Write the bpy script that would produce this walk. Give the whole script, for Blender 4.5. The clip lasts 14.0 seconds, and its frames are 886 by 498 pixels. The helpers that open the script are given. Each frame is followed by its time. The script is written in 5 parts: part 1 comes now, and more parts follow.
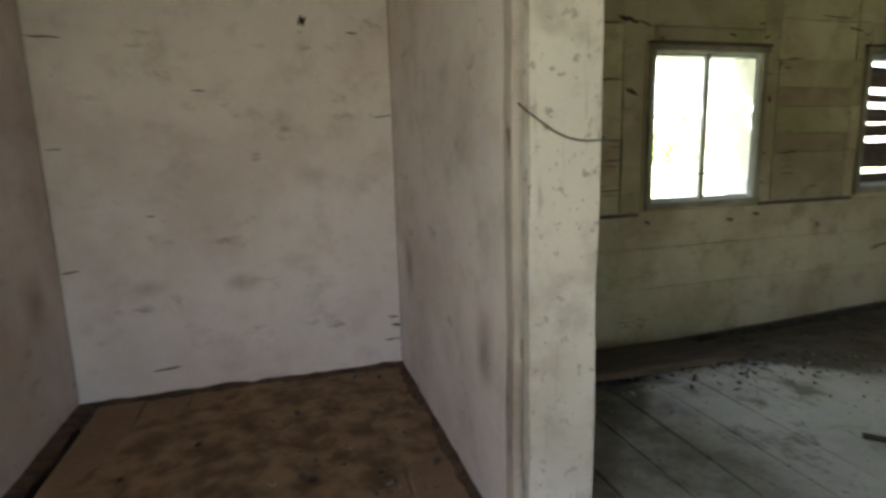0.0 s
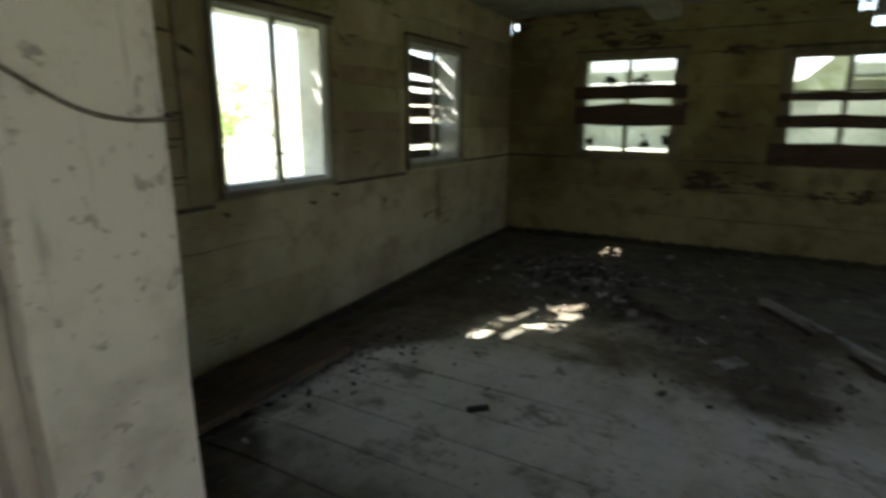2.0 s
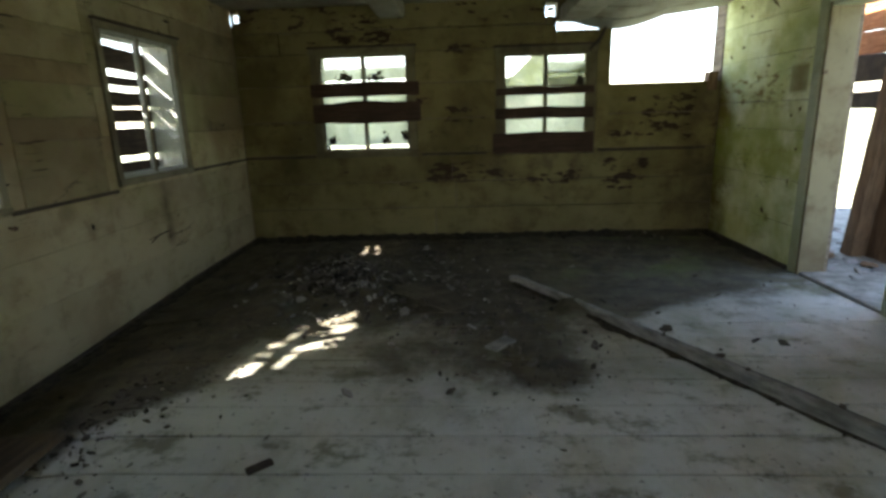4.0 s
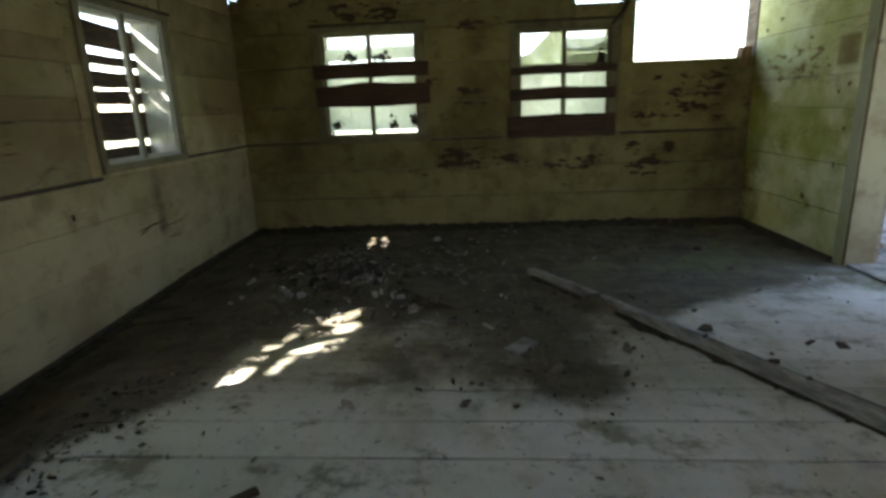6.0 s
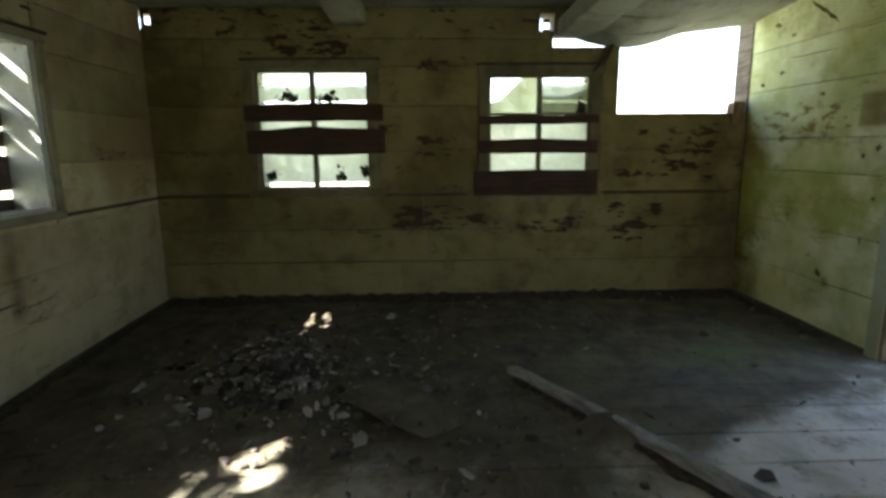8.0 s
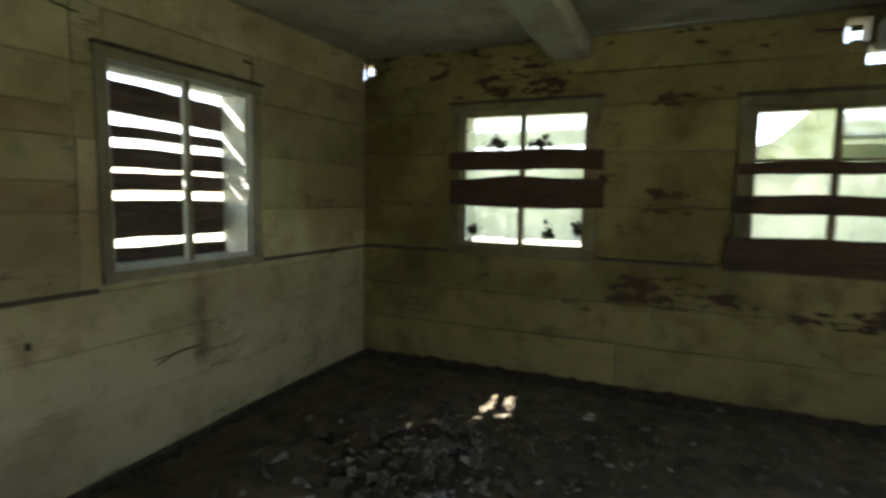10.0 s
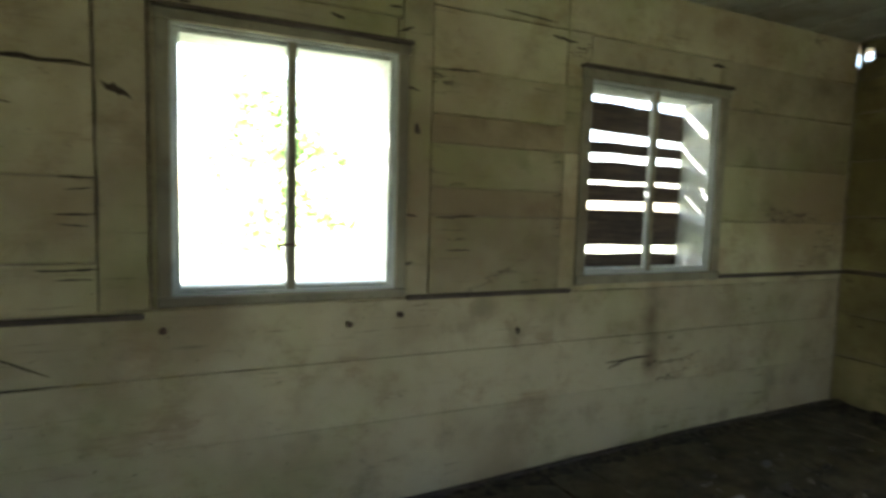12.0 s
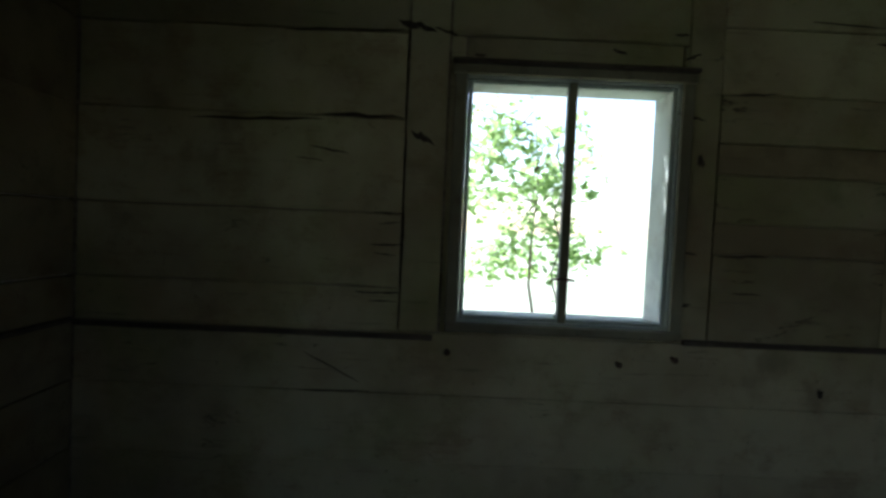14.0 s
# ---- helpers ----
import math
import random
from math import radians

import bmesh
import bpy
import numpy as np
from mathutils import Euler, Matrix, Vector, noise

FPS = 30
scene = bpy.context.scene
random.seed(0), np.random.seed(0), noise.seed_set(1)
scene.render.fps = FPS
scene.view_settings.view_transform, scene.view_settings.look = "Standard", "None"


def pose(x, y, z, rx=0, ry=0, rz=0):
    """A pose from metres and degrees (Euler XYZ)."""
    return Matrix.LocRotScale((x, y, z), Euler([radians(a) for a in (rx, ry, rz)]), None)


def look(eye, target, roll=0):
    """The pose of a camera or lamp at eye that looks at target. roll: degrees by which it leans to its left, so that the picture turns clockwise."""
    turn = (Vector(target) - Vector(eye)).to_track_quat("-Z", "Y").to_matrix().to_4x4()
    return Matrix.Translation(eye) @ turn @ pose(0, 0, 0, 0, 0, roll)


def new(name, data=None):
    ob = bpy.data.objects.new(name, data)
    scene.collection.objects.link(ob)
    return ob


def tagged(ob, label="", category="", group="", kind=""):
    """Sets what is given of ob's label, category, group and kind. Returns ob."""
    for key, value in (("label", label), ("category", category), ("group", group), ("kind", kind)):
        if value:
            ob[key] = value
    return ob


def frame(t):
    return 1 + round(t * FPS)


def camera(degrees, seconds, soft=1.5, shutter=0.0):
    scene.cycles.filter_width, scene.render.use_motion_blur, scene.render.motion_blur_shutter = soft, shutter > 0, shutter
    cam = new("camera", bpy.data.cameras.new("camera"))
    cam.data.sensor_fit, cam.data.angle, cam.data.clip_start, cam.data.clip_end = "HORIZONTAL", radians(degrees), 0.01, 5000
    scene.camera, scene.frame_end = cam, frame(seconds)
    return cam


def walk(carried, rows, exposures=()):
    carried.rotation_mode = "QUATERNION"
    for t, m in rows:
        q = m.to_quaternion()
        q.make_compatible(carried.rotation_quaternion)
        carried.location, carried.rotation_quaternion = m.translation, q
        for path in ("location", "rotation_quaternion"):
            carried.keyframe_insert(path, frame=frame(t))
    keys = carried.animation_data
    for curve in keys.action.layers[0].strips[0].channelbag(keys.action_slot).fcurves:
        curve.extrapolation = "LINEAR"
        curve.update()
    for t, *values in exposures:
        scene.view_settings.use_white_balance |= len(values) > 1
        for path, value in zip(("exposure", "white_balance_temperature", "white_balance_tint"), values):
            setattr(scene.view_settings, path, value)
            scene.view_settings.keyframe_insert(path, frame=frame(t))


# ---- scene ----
cam = camera(79.0, 14.0, soft=3.1, shutter=0.4)
PATH = [
    (0, (0.338, 0.227, 1.298), (0.881, 2.12, 0.948), -1.6),
    (0.5, (0.422, 0.405, 1.355), (1.219, 2.184, 0.915), -1.8),
    (1, (0.588, 0.632, 1.36), (1.679, 2.269, 1.0), -2.3),
    (1.5, (0.66, 0.722, 1.338), (1.993, 2.159, 0.941), -0.7),
    (2, (0.692, 0.828, 1.327), (2.386, 1.782, 0.856), 0.3),
    (2.5, (0.754, 0.918, 1.32), (2.631, 1.383, 0.811), -0.2),
    (3, (0.799, 0.964, 1.339), (2.723, 1.133, 0.821), -0.3),
    (5.5, (1.198, 0.969, 1.249), (3.142, 1.052, 0.788), -2.3),
    (6, (1.28, 0.994, 1.239), (3.208, 1.129, 0.726), -2.2),
    (6.5, (1.547, 1.046, 1.226), (3.492, 0.965, 0.767), -0.5),
    (7, (1.753, 1.1, 1.248), (3.709, 0.987, 0.847), -0.1),
    (9.5, (2.852, 1.036, 1.339), (4.796, 1.452, 1.116), -0.5),
    (10, (3.0, 0.915, 1.334), (4.813, 1.738, 1.141), 1.0),
    (10.5, (3.044, 0.973, 1.335), (4.642, 2.156, 1.116), 1.4),
    (11, (3.008, 1.046, 1.316), (4.357, 2.508, 1.107), 0.9),
    (11.5, (2.953, 1.092, 1.3), (4.076, 2.736, 1.111), 1.4),
    (12, (2.87, 1.146, 1.284), (3.676, 2.969, 1.125), 1.6),
    (12.5, (2.805, 1.174, 1.281), (3.321, 3.102, 1.147), 2.1),
    (13, (2.78, 1.165, 1.313), (3.015, 3.147, 1.19), 1.9),
    (13.5, (2.701, 1.177, 1.308), (2.808, 3.172, 1.224), 2.3),
    (14, (2.675, 1.184, 1.298), (2.683, 3.182, 1.221), 2.6),
]
walk(cam, [(t, look(eye, target, roll)) for t, eye, target, roll in PATH],
     exposures=[(0.0, 4.12, 7150, 17), (1.0, 3.82, 7000, 14), (1.5, 3.48, 7000, 13), (2.0, 3.05, 7050, 13), (2.5, 3.16, 7100, 12), (3.0, 3.48, 7150, 12), (7.0, 3.66, 7150, 12), (9.5, 3.74, 7200, 14),
                (10.5, 4.20, 7300, 13), (11.0, 4.45, 6900, 13), (12.0, 4.35, 6800, 13), (12.5, 3.75, 6600, 14), (13.0, 2.90, 6300, 15), (13.5, 2.15, 6100, 14), (14.0, 2.05, 5800, 11)])

# ---- light ----
SUN_TO = Vector((-0.52, 1.0, 0.946)).normalized()
world = bpy.data.worlds.new("sky")
scene.world = world
world.use_nodes = True
wn = world.node_tree
sky = wn.nodes.new("ShaderNodeTexSky")
sky.sky_type = "NISHITA"
sky.sun_disc = False
sky.sun_elevation = math.asin(SUN_TO.z)
sky.sun_rotation = math.atan2(SUN_TO.x, SUN_TO.y)
wn.links.new(sky.outputs[0], wn.nodes["Background"].inputs[0])
wn.nodes["Background"].inputs[1].default_value = 0.095
sun = new("sun", bpy.data.lights.new("sun", "SUN"))
sun.data.energy, sun.data.angle, sun.data.color = 5.0, radians(0.53), (1.0, 0.995, 0.985)
sun.matrix_world = look((0, 0, 0), -SUN_TO)

# ---- plan, in metres ----
N_Y, E_X, S_Y, W_X = 3.41, 6.87, -1.665, -0.83
CEIL, THICK, SKIN = 2.45, 0.24, 0.022
PART_X0, PART_X1, PART_Y = 0.965, 1.222, 1.62
RAIL_Z = 0.93
rnd = random.Random(7)


def dip(x, y):
    """How far the old floor has sunk along the north wall."""
    if x < 1.05:
        return 0.0
    w = float(np.interp(x, (1.2, 2.5, 3.9, 4.8, 5.5, 6.9), (0.14, 0.14, 0.095, 0.06, 0.03, 0.012)))
    t = min(1.0, max(0.0, (y - 2.5) / 0.85))
    return -w * t * t * (3 - 2 * t)


# ---- materials ----
class Nodes:
    """A node material in short form."""

    def __init__(self, name):
        self.m = bpy.data.materials.new(name)
        self.m.use_nodes = True
        self.t = self.m.node_tree
        self.bsdf = self.t.nodes["Principled BSDF"]
        self.pos = self.add("ShaderNodeNewGeometry").outputs["Position"]
        self.rand = self.add("ShaderNodeObjectInfo").outputs["Random"]

    def add(self, kind, *values, **props):
        n = self.t.nodes.new(kind)
        for k, v in props.items():
            if k == "operation":
                n.operation = v
            elif k == "blend_type":
                n.blend_type = v
            elif k == "data_type":
                n.data_type = v
        for i, v in enumerate(values):
            if v is not None:
                self.put(n.inputs[i], v)
        return n

    def put(self, socket, v):
        if isinstance(v, bpy.types.NodeSocket):
            self.t.links.new(v, socket)
        else:
            socket.default_value = v

    def math(self, op, a, b=0.0):
        return self.add("ShaderNodeMath", a, b, operation=op).outputs[0]

    def at(self, sx=1.0, sy=1.0, sz=1.0, shift=0.0):
        """World place, stretched, shifted by the piece's own random number."""
        v = self.add("ShaderNodeVectorMath", self.pos, (sx, sy, sz), operation="MULTIPLY").outputs[0]
        if shift:
            k = self.math("MULTIPLY", self.rand, shift)
            c = self.add("ShaderNodeCombineXYZ", k, k, k).outputs[0]
            v = self.add("ShaderNodeVectorMath", v, c, operation="ADD").outputs[0]
        return v

    def noise(self, v, scale, detail=6.0, rough=0.6):
        n = self.add("ShaderNodeTexNoise")
        self.put(n.inputs["Vector"], v)
        n.inputs["Scale"].default_value = scale
        n.inputs["Detail"].default_value = detail
        n.inputs["Roughness"].default_value = rough
        return n.outputs[0]

    def step(self, v, lo, hi, a=0.0, b=1.0):
        n = self.add("ShaderNodeMapRange", v, lo, hi, a, b)
        n.interpolation_type = "SMOOTHSTEP"
        return n.outputs[0]

    def mix(self, f, a, b, kind="MIX"):
        n = self.add("ShaderNodeMix", data_type="RGBA", blend_type=kind)
        self.put(n.inputs[0], f)
        self.put(n.inputs[6], a if isinstance(a, bpy.types.NodeSocket) else (*a, 1))
        self.put(n.inputs[7], b if isinstance(b, bpy.types.NodeSocket) else (*b, 1))
        return n.outputs[2]

    def axis(self, i):
        return self.add("ShaderNodeSeparateXYZ", self.pos).outputs[i]

    def done(self, colour, rough=0.85, bump=None, strength=0.4, dist=0.01, metal=0.0, spec=0.3):
        self.put(self.bsdf.inputs["Base Color"], colour if isinstance(colour, bpy.types.NodeSocket) else (*colour, 1))
        self.put(self.bsdf.inputs["Roughness"], rough)
        self.bsdf.inputs["Metallic"].default_value = metal
        self.bsdf.inputs["Specular IOR Level"].default_value = spec
        if bump is not None:
            b = self.add("ShaderNodeBump")
            b.inputs["Strength"].default_value = strength
            b.inputs["Distance"].default_value = dist
            self.put(b.inputs["Height"], bump)
            self.t.links.new(b.outputs[0], self.bsdf.inputs["Normal"])
        return self.m


def painted_wood(name, paint, stain, bare, grain=(0.6, 8, 14), peel=0.66, zone=None, moss=0.0, tone=0.32, wear_stretch=(0.8, 0.8, 1.9), smudge=None, smudge_colour=(0.22, 0.16, 0.12), smudge_lo=0.2, blotchy=0.55, algae=None):
    """Old whitewash on boards: blotches, dirt runs, grain cracks, and flakes gone down to bare wood. zone: adds wear by place."""
    k = Nodes(name)
    v = k.at(shift=5.0)
    big = k.noise(k.at(), 1.1, 4)
    mid = k.noise(v, 4.5, 6)
    fine = k.noise(k.at(*grain, shift=9.0), 6.0, 8, 0.65)
    col = k.mix(k.step(big, 0.38, 0.68), paint, stain)
    col = k.mix(k.math("MULTIPLY", k.step(mid, 0.5, 0.75), min(0.55, blotchy * 1.6)), col, [c * 0.6 for c in stain])
    # each board holds its paint a little differently
    tint = k.add("ShaderNodeMapRange", k.rand, 0.0, 1.0, 1.0 - tone, 1.0 + tone * 0.4).outputs[0]
    col = k.mix(1.0, col, k.add("ShaderNodeCombineColor", tint, tint, tint).outputs[0], "MULTIPLY")
    blotch = k.step(k.noise(k.at(1.0, 1.0, 1.3), 3.4, 9, 0.72), 0.50, 0.66, 0.0, blotchy)
    col = k.mix(k.math("MULTIPLY", blotch, k.step(fine, 0.3, 0.6, 0.5, 1.0)), col, [c * w for c, w in zip(stain, (0.80, 0.68, 0.62))])
    spots = k.step(k.noise(v, 38.0, 3), 0.66, 0.74)
    col = k.mix(k.math("MULTIPLY", spots, 0.5), col, [c * 0.35 for c in stain])
    if smudge is not None:
        col = k.mix(k.math("MULTIPLY", smudge(k), k.step(mid, 0.3, 0.6, smudge_lo, smudge_lo * 0.5 + 0.65)), col, smudge_colour)
    if moss:
        green = k.step(k.noise(k.at(), 1.7, 5), 0.42, 0.7, 0.0, moss)
        col = k.mix(green, col, (0.20, 0.27, 0.07))
    if algae is not None:
        col = k.mix(k.math("MULTIPLY", algae(k), k.step(mid, 0.3, 0.62, 0.25, 0.8)), col, (0.27, 0.31, 0.055))
    cracks = k.step(fine, 0.60, 0.72)
    col = k.mix(k.math("MULTIPLY", cracks, 0.45), col, [c * 0.4 for c in bare])
    wear = k.noise(k.at(*wear_stretch), 2.6, 9, 0.68)
    if zone is not None:
        wear = k.math("ADD", wear, zone(k))
    # hair cracks along the grain
    line = k.noise(k.at(*[min(g, 3.2) for g in grain], shift=3.0), 2.3, 5, 0.6)
    near = k.math("ABSOLUTE", k.math("SUBTRACT", line, 0.5))
    fit = 1.0 if max(grain) > 10 else 0.0
    split = k.math("MULTIPLY", k.step(near, 0.009, 0.003), k.step(k.noise(v, 1.9, 3), 0.58, 0.66))
    col = k.mix(k.math("MULTIPLY", split, 0.8 * fit), col, [c * 0.3 for c in bare])
    flake = k.step(wear, peel, peel + 0.03)
    wood = k.mix(fine, [c * 0.55 for c in bare], [c * 1.3 for c in bare])
    col = k.mix(flake, col, wood)
    height = k.math("SUBTRACT", k.math("MULTIPLY", mid, 0.5), k.math("ADD", k.math("MULTIPLY", flake, 0.5), k.math("MULTIPLY", cracks, 0.4)))
    return k.done(col, k.step(mid, 0.3, 0.7, 0.75, 0.95), height, 0.5, 0.006)


def old_wood(name, dark, light, grain=(1, 8, 8), rough=0.85):
    k = Nodes(name)
    g = k.noise(k.at(*grain, shift=7.0), 5.0, 9, 0.7)
    b = k.noise(k.at(shift=3.0), 3.0, 5)
    col = k.mix(k.step(g, 0.3, 0.7), dark, light)
    col = k.mix(k.step(b, 0.45, 0.75, 0.0, 0.6), col, [c * 0.5 for c in dark])
    return k.done(col, rough, g, 0.5, 0.006)


def patch(k, i, lo, hi, soft):
    """One between lo and hi along an axis, fading over soft metres."""
    a = k.axis(i)
    return k.math("MULTIPLY", k.step(a, lo - soft, lo + soft), k.step(a, hi + soft, hi - soft))


def worn_north(k):
    """Wear beside and above the open window."""
    side = k.math("MULTIPLY", patch(k, 0, 2.2, 2.6, 0.12), patch(k, 2, 0.95, 1.95, 0.2))
    top = k.math("MULTIPLY", patch(k, 0, 2.3, 3.9, 0.3), patch(k, 2, 2.02, 2.25, 0.08))
    return k.math("MULTIPLY", k.math("MAXIMUM", side, top), 0.07)


def damp_run(k):
    """A brown run under the slatted window."""
    run = k.math("MULTIPLY", patch(k, 0, 5.13, 5.22, 0.05), patch(k, 2, 0.36, 0.88, 0.08))
    return k.math("MULTIPLY", run, 0.9)


def mould_south(k):
    """Black mould in the corner, a brown square and yellow streaks."""
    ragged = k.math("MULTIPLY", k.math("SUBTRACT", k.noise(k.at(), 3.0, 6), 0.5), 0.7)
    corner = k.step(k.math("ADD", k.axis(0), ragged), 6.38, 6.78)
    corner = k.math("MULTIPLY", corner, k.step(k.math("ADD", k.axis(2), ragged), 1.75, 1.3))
    sq = k.math("MULTIPLY", patch(k, 0, 5.40, 5.63, 0.02), patch(k, 2, 1.42, 1.63, 0.02))
    drip = k.step(k.noise(k.at(2.0, 2.0, 3.2), 4.0, 9, 0.72), 0.42, 0.62)
    streak = k.math("MULTIPLY", k.math("MULTIPLY", patch(k, 0, 5.50, 6.45, 0.15), patch(k, 2, 1.30, 1.42, 0.11)), drip)
    low = k.math("MULTIPLY", k.math("MULTIPLY", patch(k, 0, 5.55, 6.1, 0.1), patch(k, 2, 0.88, 0.99, 0.04)), drip)
    knot = k.math("MULTIPLY", patch(k, 0, 5.73, 5.79, 0.025), patch(k, 2, 0.33, 0.40, 0.025))
    marks = k.math("MAXIMUM", k.math("MULTIPLY", k.math("MAXIMUM", sq, streak), 0.85), k.math("MAXIMUM", k.math("MULTIPLY", low, 0.6), knot))
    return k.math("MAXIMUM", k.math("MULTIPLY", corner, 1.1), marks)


def algae_south(k):
    """A yellow-green band of algae at hip height, ragged along its edges."""
    rag = k.math("MULTIPLY", k.math("SUBTRACT", k.noise(k.at(), 2.4, 6), 0.5), 0.6)
    z = k.math("ADD", k.axis(2), rag)
    band = k.math("MULTIPLY", k.step(z, 0.45, 0.85), k.step(z, 1.35, 1.0))
    top = k.math("MULTIPLY", k.step(z, 1.5, 1.75), 0.25)
    return k.math("MAXIMUM", band, top)


def mould_east(k):
    """Damp in the corner below the broken boards."""
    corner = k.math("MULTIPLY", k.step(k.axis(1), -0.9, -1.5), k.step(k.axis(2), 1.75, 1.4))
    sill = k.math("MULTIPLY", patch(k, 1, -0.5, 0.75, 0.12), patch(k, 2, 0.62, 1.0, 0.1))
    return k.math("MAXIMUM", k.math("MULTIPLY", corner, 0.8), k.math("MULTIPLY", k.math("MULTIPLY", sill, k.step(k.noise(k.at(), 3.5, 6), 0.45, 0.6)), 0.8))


def worn_south(k):
    """A brown patch near the door casing and scraped streaks at its height."""
    sq = k.math("MULTIPLY", patch(k, 0, 5.40, 5.63, 0.03), patch(k, 2, 1.42, 1.63, 0.03))
    streak = k.math("MULTIPLY", patch(k, 0, 5.65, 6.75, 0.15), patch(k, 2, 1.34, 1.62, 0.07))
    streak = k.math("MAXIMUM", streak, k.math("MULTIPLY", patch(k, 0, 5.5, 6.4, 0.15), patch(k, 2, 0.90, 0.98, 0.03)))
    return k.math("ADD", k.math("MULTIPLY", sq, 0.04), k.math("MULTIPLY", streak, 0.165))


EAST_FLAKES = ((0.55, 1.42, 0.60, 0.84), (-0.25, 0.60, 0.56, 0.72), (-1.02, -0.42, 0.48, 0.86), (0.78, 1.22, 1.24, 1.42), (1.68, 2.45, 2.05, 2.24), (0.70, 1.12, 1.95, 2.14), (-0.95, -0.55, 1.40, 1.54), (-1.05, -0.50, 1.02, 1.14), (-1.45, -0.9, 1.05, 1.5), (1.45, 1.62, 1.2, 2.0))


def worn_east(k):
    """Where the paint has flaked off the east boards, down to red-brown wood."""
    area = k.step(k.axis(1), 2.6, 0.2, 0.0, 0.02)
    for a, b, c, d in EAST_FLAKES:
        area = k.math("MAXIMUM", area, k.math("MULTIPLY", k.math("MULTIPLY", patch(k, 1, a, b, 0.12), patch(k, 2, c, d, 0.06)), 0.165))
    high = k.step(k.axis(2), 2.12, 2.35, 0.0, 0.10)
    return k.math("SUBTRACT", k.math("MAXIMUM", area, high), k.step(k.axis(2), 0.52, 0.40, 0.0, 0.12))


BARE = (0.044, 0.023, 0.014)
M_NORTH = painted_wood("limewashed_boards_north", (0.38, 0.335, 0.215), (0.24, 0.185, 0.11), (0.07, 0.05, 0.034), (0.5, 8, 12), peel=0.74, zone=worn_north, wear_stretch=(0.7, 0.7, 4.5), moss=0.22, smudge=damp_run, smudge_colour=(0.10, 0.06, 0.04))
M_NORTH_LOW = painted_wood("limewashed_boards_low", (0.36, 0.312, 0.205), (0.22, 0.172, 0.105), (0.07, 0.05, 0.034), (0.5, 8, 12), peel=0.80, tone=0.08, moss=0.22, smudge=damp_run, smudge_colour=(0.10, 0.06, 0.04))
M_NORTH_BROWN = painted_wood("worn_brown_boards_north", (0.27, 0.22, 0.13), (0.17, 0.13, 0.075), (0.07, 0.05, 0.034), (0.5, 8, 12), peel=0.78, tone=0.1)
# east colours set darker than the north's, carrying that wall's dimmer light
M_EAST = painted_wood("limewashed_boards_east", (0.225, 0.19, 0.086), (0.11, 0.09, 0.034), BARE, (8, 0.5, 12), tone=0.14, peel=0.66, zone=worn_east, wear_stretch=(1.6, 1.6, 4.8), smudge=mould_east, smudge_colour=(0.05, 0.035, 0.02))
# south colours raised, carrying the brightness that the broken corner throws there
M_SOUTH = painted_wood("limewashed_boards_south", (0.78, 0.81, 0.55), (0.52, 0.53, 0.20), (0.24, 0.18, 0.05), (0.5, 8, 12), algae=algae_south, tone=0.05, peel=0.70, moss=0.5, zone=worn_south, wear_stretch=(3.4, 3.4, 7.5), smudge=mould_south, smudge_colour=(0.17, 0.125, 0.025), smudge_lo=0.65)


def smudged(k):
    """Brown smudges on the alcove's back wall and on the partition."""
    a = k.math("MULTIPLY", patch(k, 0, 0.0, 0.13, 0.07), patch(k, 2, 0.58, 0.64, 0.05))
    c = k.math("MULTIPLY", patch(k, 0, -0.49, -0.36, 0.07), patch(k, 2, 0.59, 0.64, 0.04))
    side = k.step(k.axis(1), 3.35, 3.3)
    d = k.math("MULTIPLY", patch(k, 1, 3.02, 3.18, 0.08), patch(k, 2, 0.55, 0.78, 0.10))
    e = k.math("MULTIPLY", patch(k, 1, 1.86, 1.98, 0.05), patch(k, 2, 0.50, 0.72, 0.10))
    f = k.math("MULTIPLY", patch(k, 1, 1.95, 2.6, 0.20), patch(k, 2, 1.2, 1.6, 0.20))
    d = k.math("MULTIPLY", k.math("MAXIMUM", k.math("MAXIMUM", d, e), k.math("MULTIPLY", f, 0.35)), side)
    a = k.math("MULTIPLY", k.math("MAXIMUM", a, k.math("MULTIPLY", c, 0.8)), k.math("SUBTRACT", 1.0, side))
    return k.math("MAXIMUM", a, k.math("MULTIPLY", d, 0.8))


M_CLOSET = painted_wood("whitewash", (0.76, 0.68, 0.66), (0.62, 0.53, 0.50), (0.34, 0.26, 0.22), (0.6, 0.6, 1.4), peel=0.86, tone=0.04, smudge=smudged, blotchy=0.28, smudge_lo=0.45)
M_POST = painted_wood("post_paint", (0.66, 0.60, 0.545), (0.46, 0.41, 0.35), (0.44, 0.385, 0.34), (9, 9, 0.6), peel=0.59, tone=0.05, wear_stretch=(9, 9, 7))
M_STRIP = painted_wood("scuffed_strip_paint", (0.50, 0.43, 0.38), (0.30, 0.24, 0.20), (0.20, 0.15, 0.12), (9, 9, 0.8), peel=0.60, tone=0.05, wear_stretch=(6, 6, 1.6))
M_TRIM = painted_wood("window_paint", (0.22, 0.20, 0.14), (0.12, 0.105, 0.07), (0.10, 0.08, 0.06), (5, 5, 5), peel=0.68, tone=0.1)
M_TRIM_E = painted_wood("dark_window_paint", (0.17, 0.15, 0.09), (0.09, 0.075, 0.045), (0.05, 0.04, 0.03), (5, 5, 5), peel=0.66, tone=0.1)
M_SASH = painted_wood("sash_paint", (0.44, 0.47, 0.45), (0.30, 0.32, 0.29), (0.12, 0.10, 0.08), (5, 5, 5), peel=0.70, tone=0.1)
